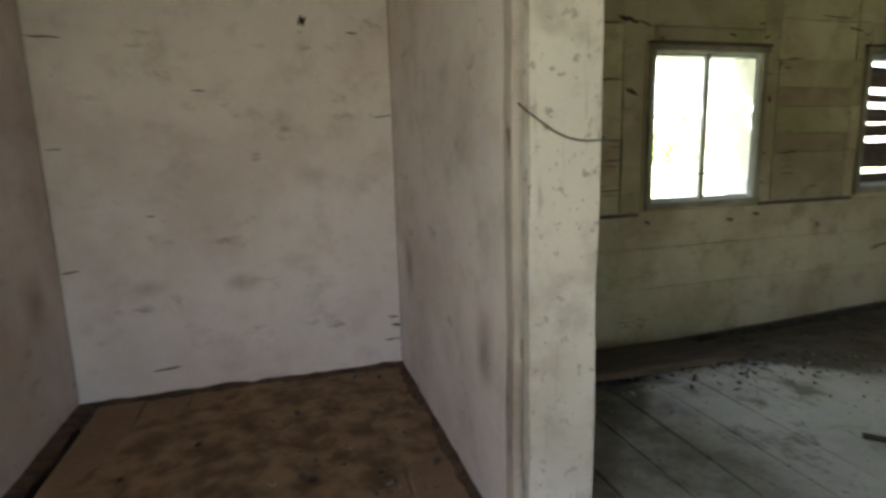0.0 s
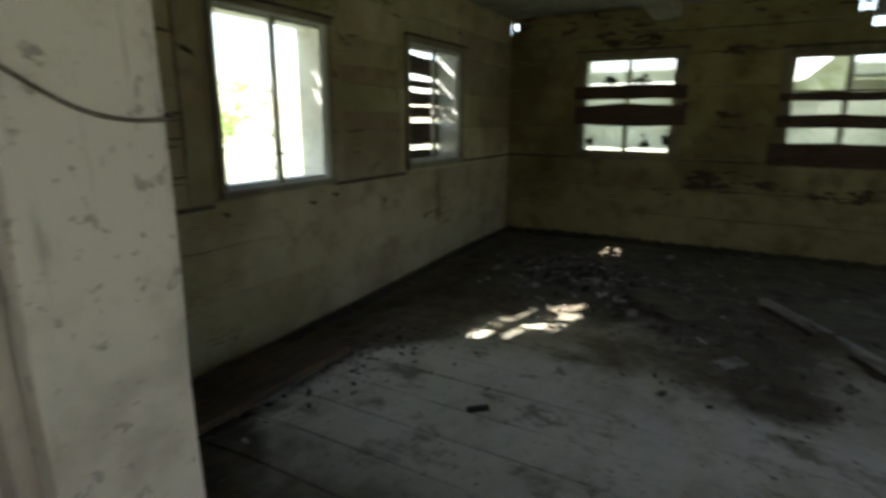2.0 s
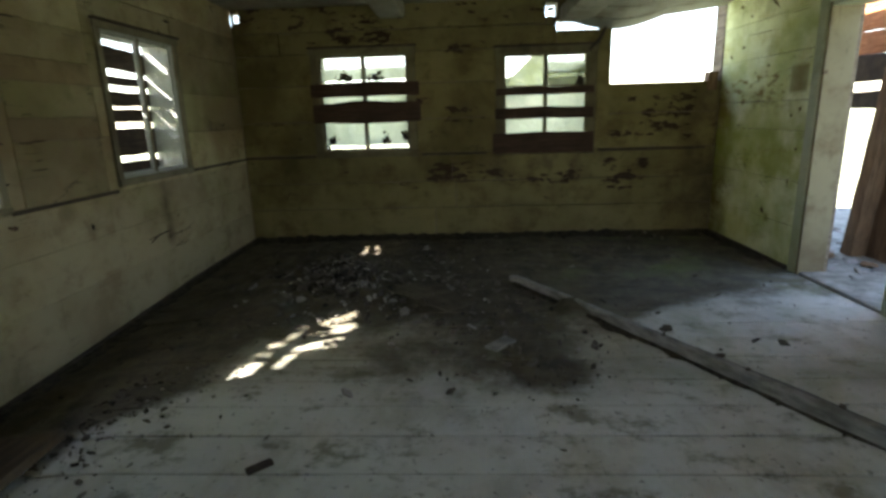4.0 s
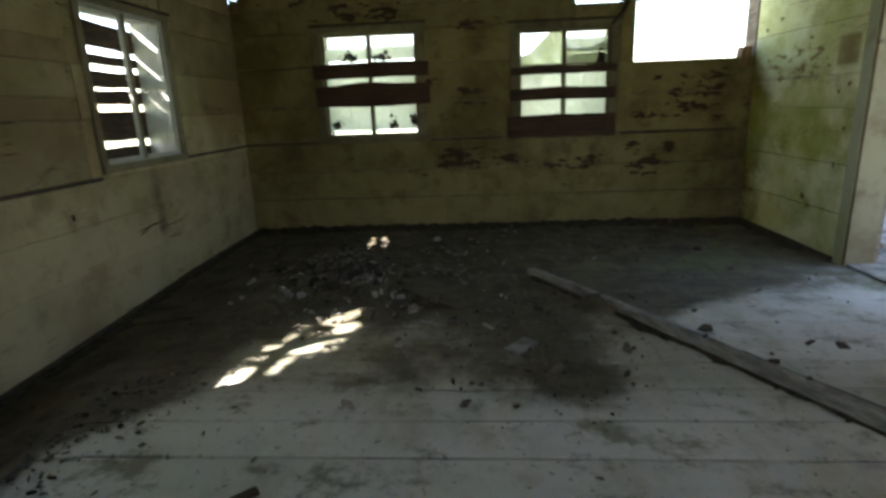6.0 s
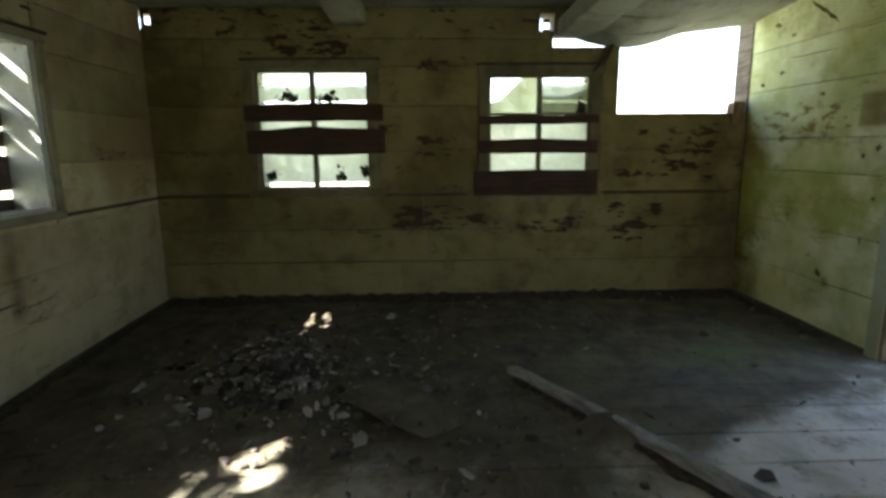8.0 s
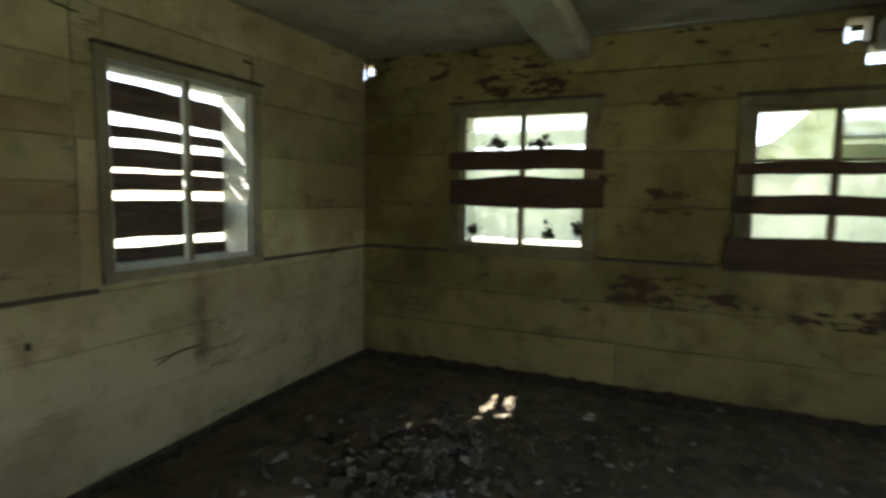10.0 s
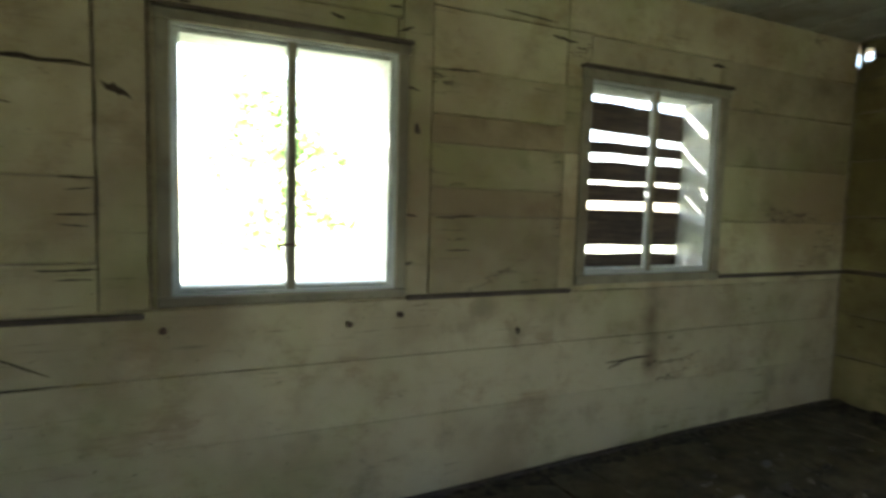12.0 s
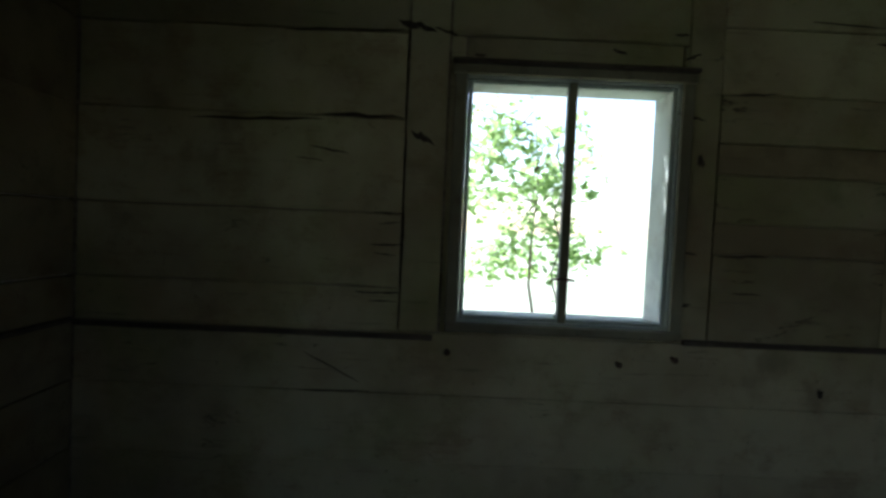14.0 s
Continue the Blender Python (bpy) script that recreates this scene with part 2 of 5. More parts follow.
M_GREEN = painted_wood("green_casing_paint", (0.54, 0.58, 0.42), (0.38, 0.40, 0.22), (0.14, 0.12, 0.06), (9, 9, 0.6), peel=0.70)
M_JAMB = painted_wood("jamb_paint", (0.25, 0.215, 0.14), (0.13, 0.10, 0.06), (0.12, 0.09, 0.06), (9, 9, 0.6), peel=0.66)
M_CEIL = painted_wood("ceiling_boards", (0.36, 0.35, 0.30), (0.22, 0.205, 0.16), (0.12, 0.10, 0.08), (9, 0.5, 9), peel=0.66)
M_BEAM = painted_wood("beam_paint", (0.46, 0.45, 0.38), (0.33, 0.31, 0.24), (0.14, 0.11, 0.08), (0.5, 8, 8), peel=0.66)
M_RED = old_wood("red_brown_boards", (0.030, 0.017, 0.012), (0.072, 0.039, 0.026), (8, 0.8, 8))
M_SLAT = old_wood("dark_slats", (0.03, 0.022, 0.018), (0.09, 0.065, 0.05), (0.8, 8, 8))
M_DARK = old_wood("dark_wood", (0.035, 0.026, 0.02), (0.085, 0.065, 0.05), (1, 1, 1))
M_GREY = old_wood("weathered_grey_wood", (0.13, 0.125, 0.11), (0.34, 0.33, 0.30), (1.5, 1.5, 6))
M_DAMP = old_wood("damp_grey_wood", (0.07, 0.07, 0.07), (0.19, 0.19, 0.185), (3, 3, 6))
M_ORANGE = old_wood("orange_boards", (0.30, 0.12, 0.05), (0.55, 0.26, 0.12), (1, 6, 10))
M_BROWN = old_wood("brown_planks", (0.10, 0.06, 0.035), (0.24, 0.15, 0.09), (7, 7, 0.8))
M_ROOF = old_wood("roof_boards", (0.07, 0.06, 0.05), (0.16, 0.14, 0.12), (6, 0.6, 6))
M_DIRTY = old_wood("dirty_brown_board", (0.045, 0.032, 0.020), (0.125, 0.092, 0.056), (0.8, 5, 5))
M_LOG = old_wood("outer_logs", (0.10, 0.075, 0.055), (0.24, 0.19, 0.15), (0.6, 0.6, 8))


def floor_material():
    k = Nodes("floor_boards_dirty")
    g = k.noise(k.at(4, 0.8, 4, shift=9.0), 2.4, 8, 0.6)
    big = k.noise(k.at(), 1.15, 7, 0.62)
    mid = k.noise(k.at(), 5.0, 8, 0.7)
    x, y = k.axis(0), k.axis(1)
    col = k.mix(k.step(g, 0.25, 0.75), (0.27, 0.255, 0.18), (0.37, 0.35, 0.265))
    tint = k.add("ShaderNodeMapRange", k.rand, 0.0, 1.0, 0.90, 1.06).outputs[0]
    col = k.mix(1.0, col, k.add("ShaderNodeCombineColor", tint, tint, tint).outputs[0], "MULTIPLY")
    # pale dust in drifts, and brown blotches where it is worn off
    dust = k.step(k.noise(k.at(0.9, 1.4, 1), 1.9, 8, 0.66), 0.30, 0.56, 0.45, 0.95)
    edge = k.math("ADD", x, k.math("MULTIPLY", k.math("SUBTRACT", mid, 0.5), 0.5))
    # daylight pools painted in pale colour: before the open window, inside the doorway
    window_pool = k.math("MULTIPLY", k.math("MULTIPLY", k.step(edge, 3.75, 3.15, 0.12, 1.0), k.step(edge, 1.9, 2.6, 0.25, 1.0)), k.step(y, 3.0, 2.7))
    door_pool = k.math("MULTIPLY", patch(k, 0, 3.5, 5.35, 0.3), k.step(y, 0.25, -0.35))
    dust = k.math("MULTIPLY", dust, k.math("MAXIMUM", window_pool, door_pool))
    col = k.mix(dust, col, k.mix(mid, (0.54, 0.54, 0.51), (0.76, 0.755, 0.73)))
    blot = k.step(k.noise(k.at(1.3, 0.9, 1), 3.1, 7, 0.7), 0.52, 0.66, 0.0, 0.75)
    col = k.mix(blot, col, (0.12, 0.112, 0.055))
    # earth that has gathered by the outer walls and under the broken corner
    # held back from the wall where the painted window pool reaches
    inner = k.math("SUBTRACT", y, k.math("MULTIPLY", patch(k, 0, 2.2, 3.15, 0.25), 0.55))
    place = k.math("MAXIMUM", k.step(inner, 2.05, 2.6, 0.0, 0.32), k.step(x, 3.2, 5.4, 0.0, 0.38))
    # straight edge of the painted doorway daylight, from the jamb inwards
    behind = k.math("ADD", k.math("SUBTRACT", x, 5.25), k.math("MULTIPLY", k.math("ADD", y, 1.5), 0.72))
    place = k.math("MAXIMUM", place, k.math("MULTIPLY", k.step(x, 1.3, 0.9, 0.0, 0.3), k.step(y, 1.2, 1.8)))
    smear = k.math("MULTIPLY", patch(k, 0, 3.5, 5.0, 0.5), patch(k, 1, 0.2, 1.5, 0.45))
    # doorway daylight put into colour: earth thinned before the line, thickened past it
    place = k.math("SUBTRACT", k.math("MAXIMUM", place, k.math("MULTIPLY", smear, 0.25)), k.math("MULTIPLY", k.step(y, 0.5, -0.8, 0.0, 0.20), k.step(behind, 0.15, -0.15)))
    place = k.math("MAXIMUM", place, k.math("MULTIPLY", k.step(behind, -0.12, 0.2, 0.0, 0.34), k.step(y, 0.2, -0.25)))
    near_post = k.math("MULTIPLY", patch(k, 0, 1.25, 2.2, 0.3), k.step(y, 1.4, 2.1))
    place = k.math("MAXIMUM", place, k.math("MULTIPLY", near_post, 0.20))
    spill = k.math("MULTIPLY", patch(k, 0, 3.30, 3.72, 0.14), patch(k, 1, 0.36, 0.74, 0.14))
    place = k.math("ADD", place, k.math("MULTIPLY", spill, 0.15))
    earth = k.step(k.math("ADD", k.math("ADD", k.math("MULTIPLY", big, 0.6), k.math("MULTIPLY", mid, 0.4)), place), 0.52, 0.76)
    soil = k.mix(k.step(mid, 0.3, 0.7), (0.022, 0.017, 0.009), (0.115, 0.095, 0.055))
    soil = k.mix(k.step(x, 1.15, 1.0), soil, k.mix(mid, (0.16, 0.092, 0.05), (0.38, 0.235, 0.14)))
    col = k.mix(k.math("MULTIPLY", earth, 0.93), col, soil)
    green = k.step(k.noise(k.at(), 1.6, 5), 0.5, 0.68, 0.0, 0.45)
    col = k.mix(k.math("MULTIPLY", green, k.step(y, 0.9, -0.6)), col, (0.16, 0.20, 0.06))
    col = k.mix(k.step(k.noise(k.at(), 24.0, 4), 0.60, 0.7, 0.0, 0.6), col, (0.04, 0.035, 0.025))
    rough = k.math("ADD", k.math("MULTIPLY", earth, 0.28), k.step(g, 0.3, 0.7, 0.56, 0.68))
    return k.done(col, rough, k.math("ADD", k.math("MULTIPLY", g, 0.15), k.math("MULTIPLY", k.math("MULTIPLY", mid, k.math("ADD", earth, 0.2)), 1.5)), 0.6, 0.012, spec=0.4)


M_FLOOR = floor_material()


def speckled(name, a, b, scale=20.0, rough=0.9):
    k = Nodes(name)
    n = k.noise(k.at(shift=4.0), scale, 6)
    return k.done(k.mix(k.step(n, 0.35, 0.65), a, b), rough, n, 0.5, 0.01)


def island_mix(name, a, b, rough=0.9):
    k = Nodes(name)
    r = k.add("ShaderNodeNewGeometry").outputs["Random Per Island"]
    n = k.noise(k.at(), 40.0, 4)
    col = k.mix(r, a, b)
    return k.done(k.mix(k.math("MULTIPLY", n, 0.5), col, [c * 0.4 for c in a]), rough, n, 0.4, 0.004)


M_SOIL = speckled("soil", (0.022, 0.017, 0.011), (0.075, 0.06, 0.04), 26)
M_CHIPS = island_mix("debris", (0.03, 0.024, 0.017), (0.20, 0.175, 0.145))
M_PALE = island_mix("plaster_flakes", (0.16, 0.145, 0.13), (0.52, 0.47, 0.45))
M_SOILBROWN = speckled("dark_brown_earth", (0.06, 0.038, 0.025), (0.15, 0.095, 0.065), 14)
M_CLAY = speckled("brown_earth", (0.15, 0.095, 0.055), (0.33, 0.215, 0.13), 7)
M_WIRE = speckled("cable", (0.10, 0.08, 0.07), (0.24, 0.20, 0.17), 60)
M_SPLIT = speckled("split_wood", (0.02, 0.014, 0.010), (0.05, 0.035, 0.025), 50)
M_RUST = speckled("brown_stained_wood", (0.07, 0.05, 0.02), (0.17, 0.13, 0.05), 30)
M_IRON = speckled("rusty_iron", (0.035, 0.02, 0.015), (0.10, 0.05, 0.03), 80, 0.7)
M_GROUND = speckled("grass_ground", (0.24, 0.27, 0.17), (0.36, 0.39, 0.27), 3.0)
M_BARK = speckled("bark", (0.05, 0.04, 0.03), (0.14, 0.11, 0.08), 14)


def leaf_material():
    k = Nodes("leaves")
    r = k.add("ShaderNodeNewGeometry").outputs["Random Per Island"]
    col = k.mix(r, (0.09, 0.17, 0.042), (0.16, 0.26, 0.08))
    tr = k.add("ShaderNodeBsdfTranslucent")
    k.put(tr.inputs[0], k.mix(r, (0.30, 0.46, 0.14), (0.48, 0.62, 0.27)))
    k.done(col, 0.55)
    mx = k.add("ShaderNodeMixShader", 0.5)
    k.t.links.new(k.bsdf.outputs[0], mx.inputs[1])
    k.t.links.new(tr.outputs[0], mx.inputs[2])
    k.t.links.new(mx.outputs[0], k.t.nodes["Material Output"].inputs[0])
    return k.m


M_LEAF = leaf_material()


def dirty_glass(name, dirt, colour, wiped=False):
    """Clear glass with a film of dust on it, thinner where rain has washed the panes."""
    k = Nodes(name)
    n = k.noise(k.at(), 9.0, 6, 0.7)
    f = k.step(n, 0.35, 0.7, dirt * 0.8, dirt)
    if wiped:
        z = k.math("ADD", k.axis(2), k.math("MULTIPLY", k.math("SUBTRACT", k.noise(k.at(), 7.0, 3), 0.5), 0.05))
        rubbed = k.math("MAXIMUM", k.step(z, 1.035, 1.025), k.math("MAXIMUM", k.step(z, 1.80, 1.87), k.math("MULTIPLY", k.step(z, 1.675, 1.68), k.step(z, 1.715, 1.705))))
        f = k.math("MULTIPLY", f, k.math("SUBTRACT", 1.0, k.math("MULTIPLY", rubbed, 0.75)))
    clear = k.add("ShaderNodeBsdfTransparent")
    film = k.add("ShaderNodeBsdfTranslucent")
    film.inputs[0].default_value = (*colour, 1)
    gloss = k.add("ShaderNodeBsdfGlossy")
    gloss.inputs["Roughness"].default_value = 0.15
    a = k.add("ShaderNodeMixShader", f)
    k.t.links.new(clear.outputs[0], a.inputs[1])
    k.t.links.new(film.outputs[0], a.inputs[2])
    b = k.add("ShaderNodeMixShader", 0.05)
    k.t.links.new(a.outputs[0], b.inputs[1])
    k.t.links.new(gloss.outputs[0], b.inputs[2])
    k.t.links.new(b.outputs[0], k.t.nodes["Material Output"].inputs[0])
    return k.m


M_GLASS = dirty_glass("dusty_glass", 0.95, (0.39, 0.41, 0.34), True)
M_SHEET = dirty_glass("torn_plastic_sheet", 0.95, (0.37, 0.39, 0.26))


# ---- mesh helpers ----
def box(x0, x1, y0, y1, z0, z1, bevel=0.0, bm=None, m=None):
    """A box in world metres, its edges rounded off."""
    own = bmesh.new()
    bmesh.ops.create_cube(own, size=1.0)
    for v in own.verts:
        v.co = Vector((x0 + (v.co.x + 0.5) * (x1 - x0), y0 + (v.co.y + 0.5) * (y1 - y0), z0 + (v.co.z + 0.5) * (z1 - z0)))
    if bevel:
        bmesh.ops.bevel(own, geom=own.edges[:], offset=bevel, segments=1, affect="EDGES", profile=0.7)
    if m is not None:
        own.transform(m)
    if bm is None:
        return own
    merge(bm, own)
    return bm


def merge(bm, own):
    me = bpy.data.meshes.new("tmp")
    own.to_mesh(me)
    own.free()
    bm.from_mesh(me)
    bpy.data.meshes.remove(me)


def thing(name, at=(0, 0, 0), label="", category="", group="", kind=""):
    ob = new(name)
    ob.location = at
    ob.empty_display_size = 0.1
    return tagged(ob, label, category, group, kind)


def root_place(ob):
    p = Vector(ob.location)
    while ob.parent:
        ob = ob.parent
        p += Vector(ob.location)
    return p


def part(name, bm, material, parent, label="", smooth=False):
    """Links a bmesh given in world metres as one mesh under a thing."""
    me = bpy.data.meshes.new(name)
    if parent is not None:
        bmesh.ops.translate(bm, vec=-root_place(parent), verts=bm.verts)
    bmesh.ops.recalc_face_normals(bm, faces=bm.faces)
    bm.to_mesh(me)
    bm.free()
    me.materials.append(material)
    if smooth:
        for p in me.polygons:
            p.use_smooth = True
    ob = new(name, me)
    ob.parent = parent
    return tagged(ob, label)


def solid(name, bm, material, label="", category="", kind="", smooth=False, group=""):
    return tagged(part(name, bm, material, None, "", smooth), label, category, group, kind)


def rough_box(x0, x1, y0, y1, z0, z1, bevel, amount, cuts=6, seed=0, m=None):
    """A hewn timber: a box with its long sides cut and jittered."""
    bm = bmesh.new()
    bmesh.ops.create_cube(bm, size=1.0)
    size = Vector((x1 - x0, y1 - y0, z1 - z0))
    mid = Vector((x0 + x1, y0 + y1, z0 + z1)) / 2
    for v in bm.verts:
        v.co = Vector((v.co.x * size.x, v.co.y * size.y, v.co.z * size.z))
    ax = max(range(3), key=lambda i: size[i])
    long = [e for e in bm.edges if abs((e.verts[0].co - e.verts[1].co)[ax]) > size[ax] * 0.9]
    bmesh.ops.bevel(bm, geom=long, offset=bevel, segments=2, affect="EDGES", profile=0.6)
    long = [e for e in bm.edges if abs((e.verts[0].co - e.verts[1].co)[ax]) > size[ax] * 0.9]
    bmesh.ops.subdivide_edges(bm, edges=long, cuts=cuts)
    for v in bm.verts:
        d = noise.noise_vector(v.co * 4.0 + Vector((seed, seed * 2.3, 1.7)))
        d[ax] = 0
        v.co += d * amount
    bm.transform(Matrix.Translation(mid))
    if m is not None:
        bm.transform(m)
    return bm


def tube(points, radius, sides=6):
    """A round rod along points; radius is a number or one for each point."""
    bm = bmesh.new()
    rings = []
    for i, p in enumerate(points):
        p = Vector(p)
        a = Vector(points[max(0, i - 1)])
        b = Vector(points[min(len(points) - 1, i + 1)])
        d = (b - a).normalized()
        s = d.cross(Vector((0.13, 0.31, 0.94)))
        s = s.normalized() if s.length > 0.05 else d.cross(Vector((1, 0, 0))).normalized()
        u = d.cross(s)
        r = radius[i] if isinstance(radius, (list, tuple)) else radius
        rings.append([bm.verts.new(p + (s * math.cos(j * math.tau / sides) + u * math.sin(j * math.tau / sides)) * r) for j in range(sides)])
    for a, b in zip(rings, rings[1:]):
        for j in range(sides):
            bm.faces.new((a[j], a[(j + 1) % sides], b[(j + 1) % sides], b[j]))
    bm.faces.new(rings[0])
    bm.faces.new(rings[-1])
    return bm


# ---- walls: a core with real openings, and boards on its inner face ----
def rects(u0, u1, z0, z1, holes):
    """What is left of a rectangle when the holes are cut out, as rectangles."""
    out = [(u0, u1, z0, z1)]
    for a, b, c, d in holes:
        nxt = []
        for p, q, r, s in out:
            if b <= p or a >= q or d <= r or c >= s:
                nxt.append((p, q, r, s))
                continue
            if a > p:
                nxt.append((p, a, r, s))
            if b < q:
                nxt.append((b, q, r, s))
            lo, hi = max(a, p), min(b, q)
            if c > r:
                nxt.append((lo, hi, r, c))
            if d < s:
                nxt.append((lo, hi, d, s))
        out = nxt
    return out


def wall_box(axis, face, out, u0, u1, z0, z1, d0, d1, bevel=0.0, bm=None):
    """A box on a wall. axis: the wall's fixed axis; out: +1 where the outside lies along it; d: depth from the inner face outwards."""
    a, b = sorted((face + out * d0, face + out * d1))
    if axis == "y":
        return box(u0, u1, a, b, z0, z1, bevel, bm)
    return box(a, b, u0, u1, z0, z1, bevel, bm)


def build_wall(name, axis, face, out, u0, u1, holes, thick, label, top=CEIL + 0.02):
    bm = bmesh.new()
    for a, b, c, d in rects(u0, u1, -0.25, top, holes):
        wall_box(axis, face, out, a, b, c, d, SKIN, thick, 0.0, bm)
    return solid(name, bm, M_LOG, label, "wall", "structure")


def plank(axis, face, out, u0, u1, z0, z1, proud, gap):
    """A board whose long edges wander, so that the joint opens and closes."""
    n = max(2, min(9, int((u1 - u0) / 0.22)))
    bm = bmesh.new()
    rings = []
    for i in range(n + 1):
        u = u0 + (u1 - u0) * i / n
        lo = z0 + gap * rnd.uniform(0.05, 0.75)
        hi = z1 - gap * rnd.uniform(0.05, 0.75)
        ring = []
        for d, z in ((proud + 0.004, lo), (proud, lo + 0.006), (proud, hi - 0.006), (proud + 0.004, hi), (SKIN + 0.0005, hi), (SKIN + 0.0005, lo)):
            w = face + out * d
            ring.append(bm.verts.new((u, w, z) if axis == "y" else (w, u, z)))
        rings.append(ring)
    for a, b in zip(rings, rings[1:]):
        for j in range(6):
            bm.faces.new((a[j], a[(j + 1) % 6], b[(j + 1) % 6], b[j]))
    bm.faces.new(rings[0])
    bm.faces.new(rings[-1])
    return bm


def board_wall(wall, axis, face, out, u0, u1, holes, rows, mats, longest=3.2, gap=0.008):
    """Boards on the inner face of a wall, each an object of its own."""
    for z0, z1 in zip(rows, rows[1:]):
        for a, b, c, d in rects(u0, u1, z0, z1, holes):
            cuts = [a]
            while b - cuts[-1] > longest:
                cuts.append(cuts[-1] + rnd.uniform(0.6, 0.95) * longest)
            cuts.append(b)
            for p, q in zip(cuts, cuts[1:]):
                if q - p < 0.02 or d - c < 0.015:
                    continue
                g = gap * rnd.uniform(0.5, 1.6)
                proud = rnd.uniform(-0.004, 0.004)
                bm = plank(axis, face, out, p + g / 2, q - g / 2, c, d, proud, g)
                part("plank", bm, mats((p + q) / 2, (c + d) / 2), wall)


WIN_N1 = (2.747, 3.637, 0.910, 1.934)
WIN_N2 = (4.667, 5.597, 0.942, 1.953)
WIN_E1 = (1.57, 2.53, 0.962, 1.972)
WIN_E2 = (-0.315, 0.58, 0.95, 1.925)
HOLE = (-1.664, -0.525, 1.592, 2.6)
GAP = (-0.47, 0.03, 2.135, 2.24)
PIN = [(3.33, 3.375, 2.32, 2.395), (0.045, 0.13, 2.36, 2.395), (0.06, 0.14, 2.28, 2.32)]
DOOR_S = (4.28, 5.235, -0.06, 2.03)
# unseen openings, added to let light onto the alcove and the partition
LIGHT_OPENING_S = (-0.62, 0.15, -0.06, 2.20)
LIGHT_OPENING_W = (-1.25, -0.15, -0.06, 2.05)

north_holes = [WIN_N1, WIN_N2]
east_holes = [WIN_E1, WIN_E2, HOLE, GAP] + PIN
south_holes = [DOOR_S, LIGHT_OPENING_S]

wall_north = build_wall("wall_north", "y", N_Y, 1, W_X - THICK, E_X + THICK, north_holes + [(6.85, 7.2, 2.29, 2.43)], THICK, "outer wall of wide limewashed boards, cracked and stained")
wall_east = build_wall("wall_east", "x", E_X, 1, S_Y - THICK, N_Y + SKIN, [WIN_E1, WIN_E2, HOLE, GAP, (3.30, 3.45, 2.29, 2.43), (0.02, 0.165, 2.265, 2.405)], THICK, "board wall with peeling limewash and a broken upper corner")
wall_south = build_wall("wall_south", "y", S_Y, -1, W_X - THICK, E_X + SKIN, south_holes, THICK, "greenish limewashed board wall with an open doorway")
wall_west = build_wall("wall_west", "x", W_X, -1, S_Y - SKIN, N_Y + SKIN, [LIGHT_OPENING_W], THICK, "plain whitewashed end wall")

# floor and ceiling
solid("floor", box(W_X - 0.1, E_X + 0.1, S_Y - 0.1, N_Y + 0.1, -0.26, -0.19), M_DARK, "subfloor of dark dirty timber under the boards", "floor", "structure")
floor = bpy.data.objects["floor"]


def build_ceiling():
    bm = bmesh.new()
    x = W_X - 0.1
    i = 0
    while x < E_X + 0.1:
        w = rnd.uniform(0.19, 0.27)
        sag = rnd.uniform(-0.006, 0.008)
        y0 = -0.15 if x > 4.6 else S_Y - 0.1
        merge(bm, rough_box(x + 0.004, x + w - 0.004, y0, N_Y + 0.15, CEIL + sag, CEIL + sag + 0.028, 0.004, 0.006, 10, i))
        x += w
        i += 1
    return solid("ceiling", bm, M_CEIL, "grey limewashed board ceiling with open joints", "ceiling", "structure")


build_ceiling()
# boards that have come down at the broken corner
sag = bmesh.new()
for i in range(8):
    x = 4.62 + i * 0.285
    own = rough_box(x, x + 0.272, -1.64, -0.16, 0, 0.026, 0.004, 0.006, 14, i + 40)
    for v in own.verts:
        t = (v.co.y + 0.16) / -1.39
        near = max(0.0, (v.co.x - 4.6) / 2.3)
        v.co.z += CEIL - 0.005 - near ** 1.5 * (0.25 + 0.085 * math.sin(min(1.0, t * 1.6) * math.pi) - 0.10 * t * t)
    merge(sag, own)
solid("sagging_ceiling", sag, M_CEIL, "grey ceiling boards sagging over the broken corner", "ceiling", "structure")


def roof():
    ob = thing("roof", (3.1, 0.9, CEIL), "low pitched board roof over the house", "roof", kind="structure")
    for s in (1, -1):
        bm = bmesh.new()
        y_eave = N_Y + THICK + 0.10 if s > 0 else S_Y - THICK - 0.06
        ridge = (0.92, CEIL + 1.7)
        pts = [(y_eave, CEIL + 0.12), ridge, (ridge[0], ridge[1] + 0.08), (y_eave, CEIL + 0.20)]
        rings = []
        for x in (W_X - 0.6, E_X + 0.6):
            rings.append([bm.verts.new((x, y, z)) for y, z in pts])
        for j in range(4):
            bm.faces.new((rings[0][j], rings[0][(j + 1) % 4], rings[1][(j + 1) % 4], rings[1][j]))
        bm.faces.new(rings[0])
        bm.faces.new(rings[1])
        part("roof_slope", bm, M_ROOF, ob)
    for x in (W_X - THICK, E_X + 0.02):
        bm = bmesh.new()
        tri = [(S_Y - THICK, CEIL + 0.03), (N_Y + THICK, CEIL + 0.03), (0.92, CEIL + 1.68)]
        r = [[bm.verts.new((x + d, y, z)) for y, z in tri] for d in (0, 0.16)]
        for j in range(3):
            bm.faces.new((r[0][j], r[0][(j + 1) % 3], r[1][(j + 1) % 3], r[1][j]))
        bm.faces.new(r[0])
        bm.faces.new(r[1])
        part("gable", bm, M_LOG, ob)


roof()


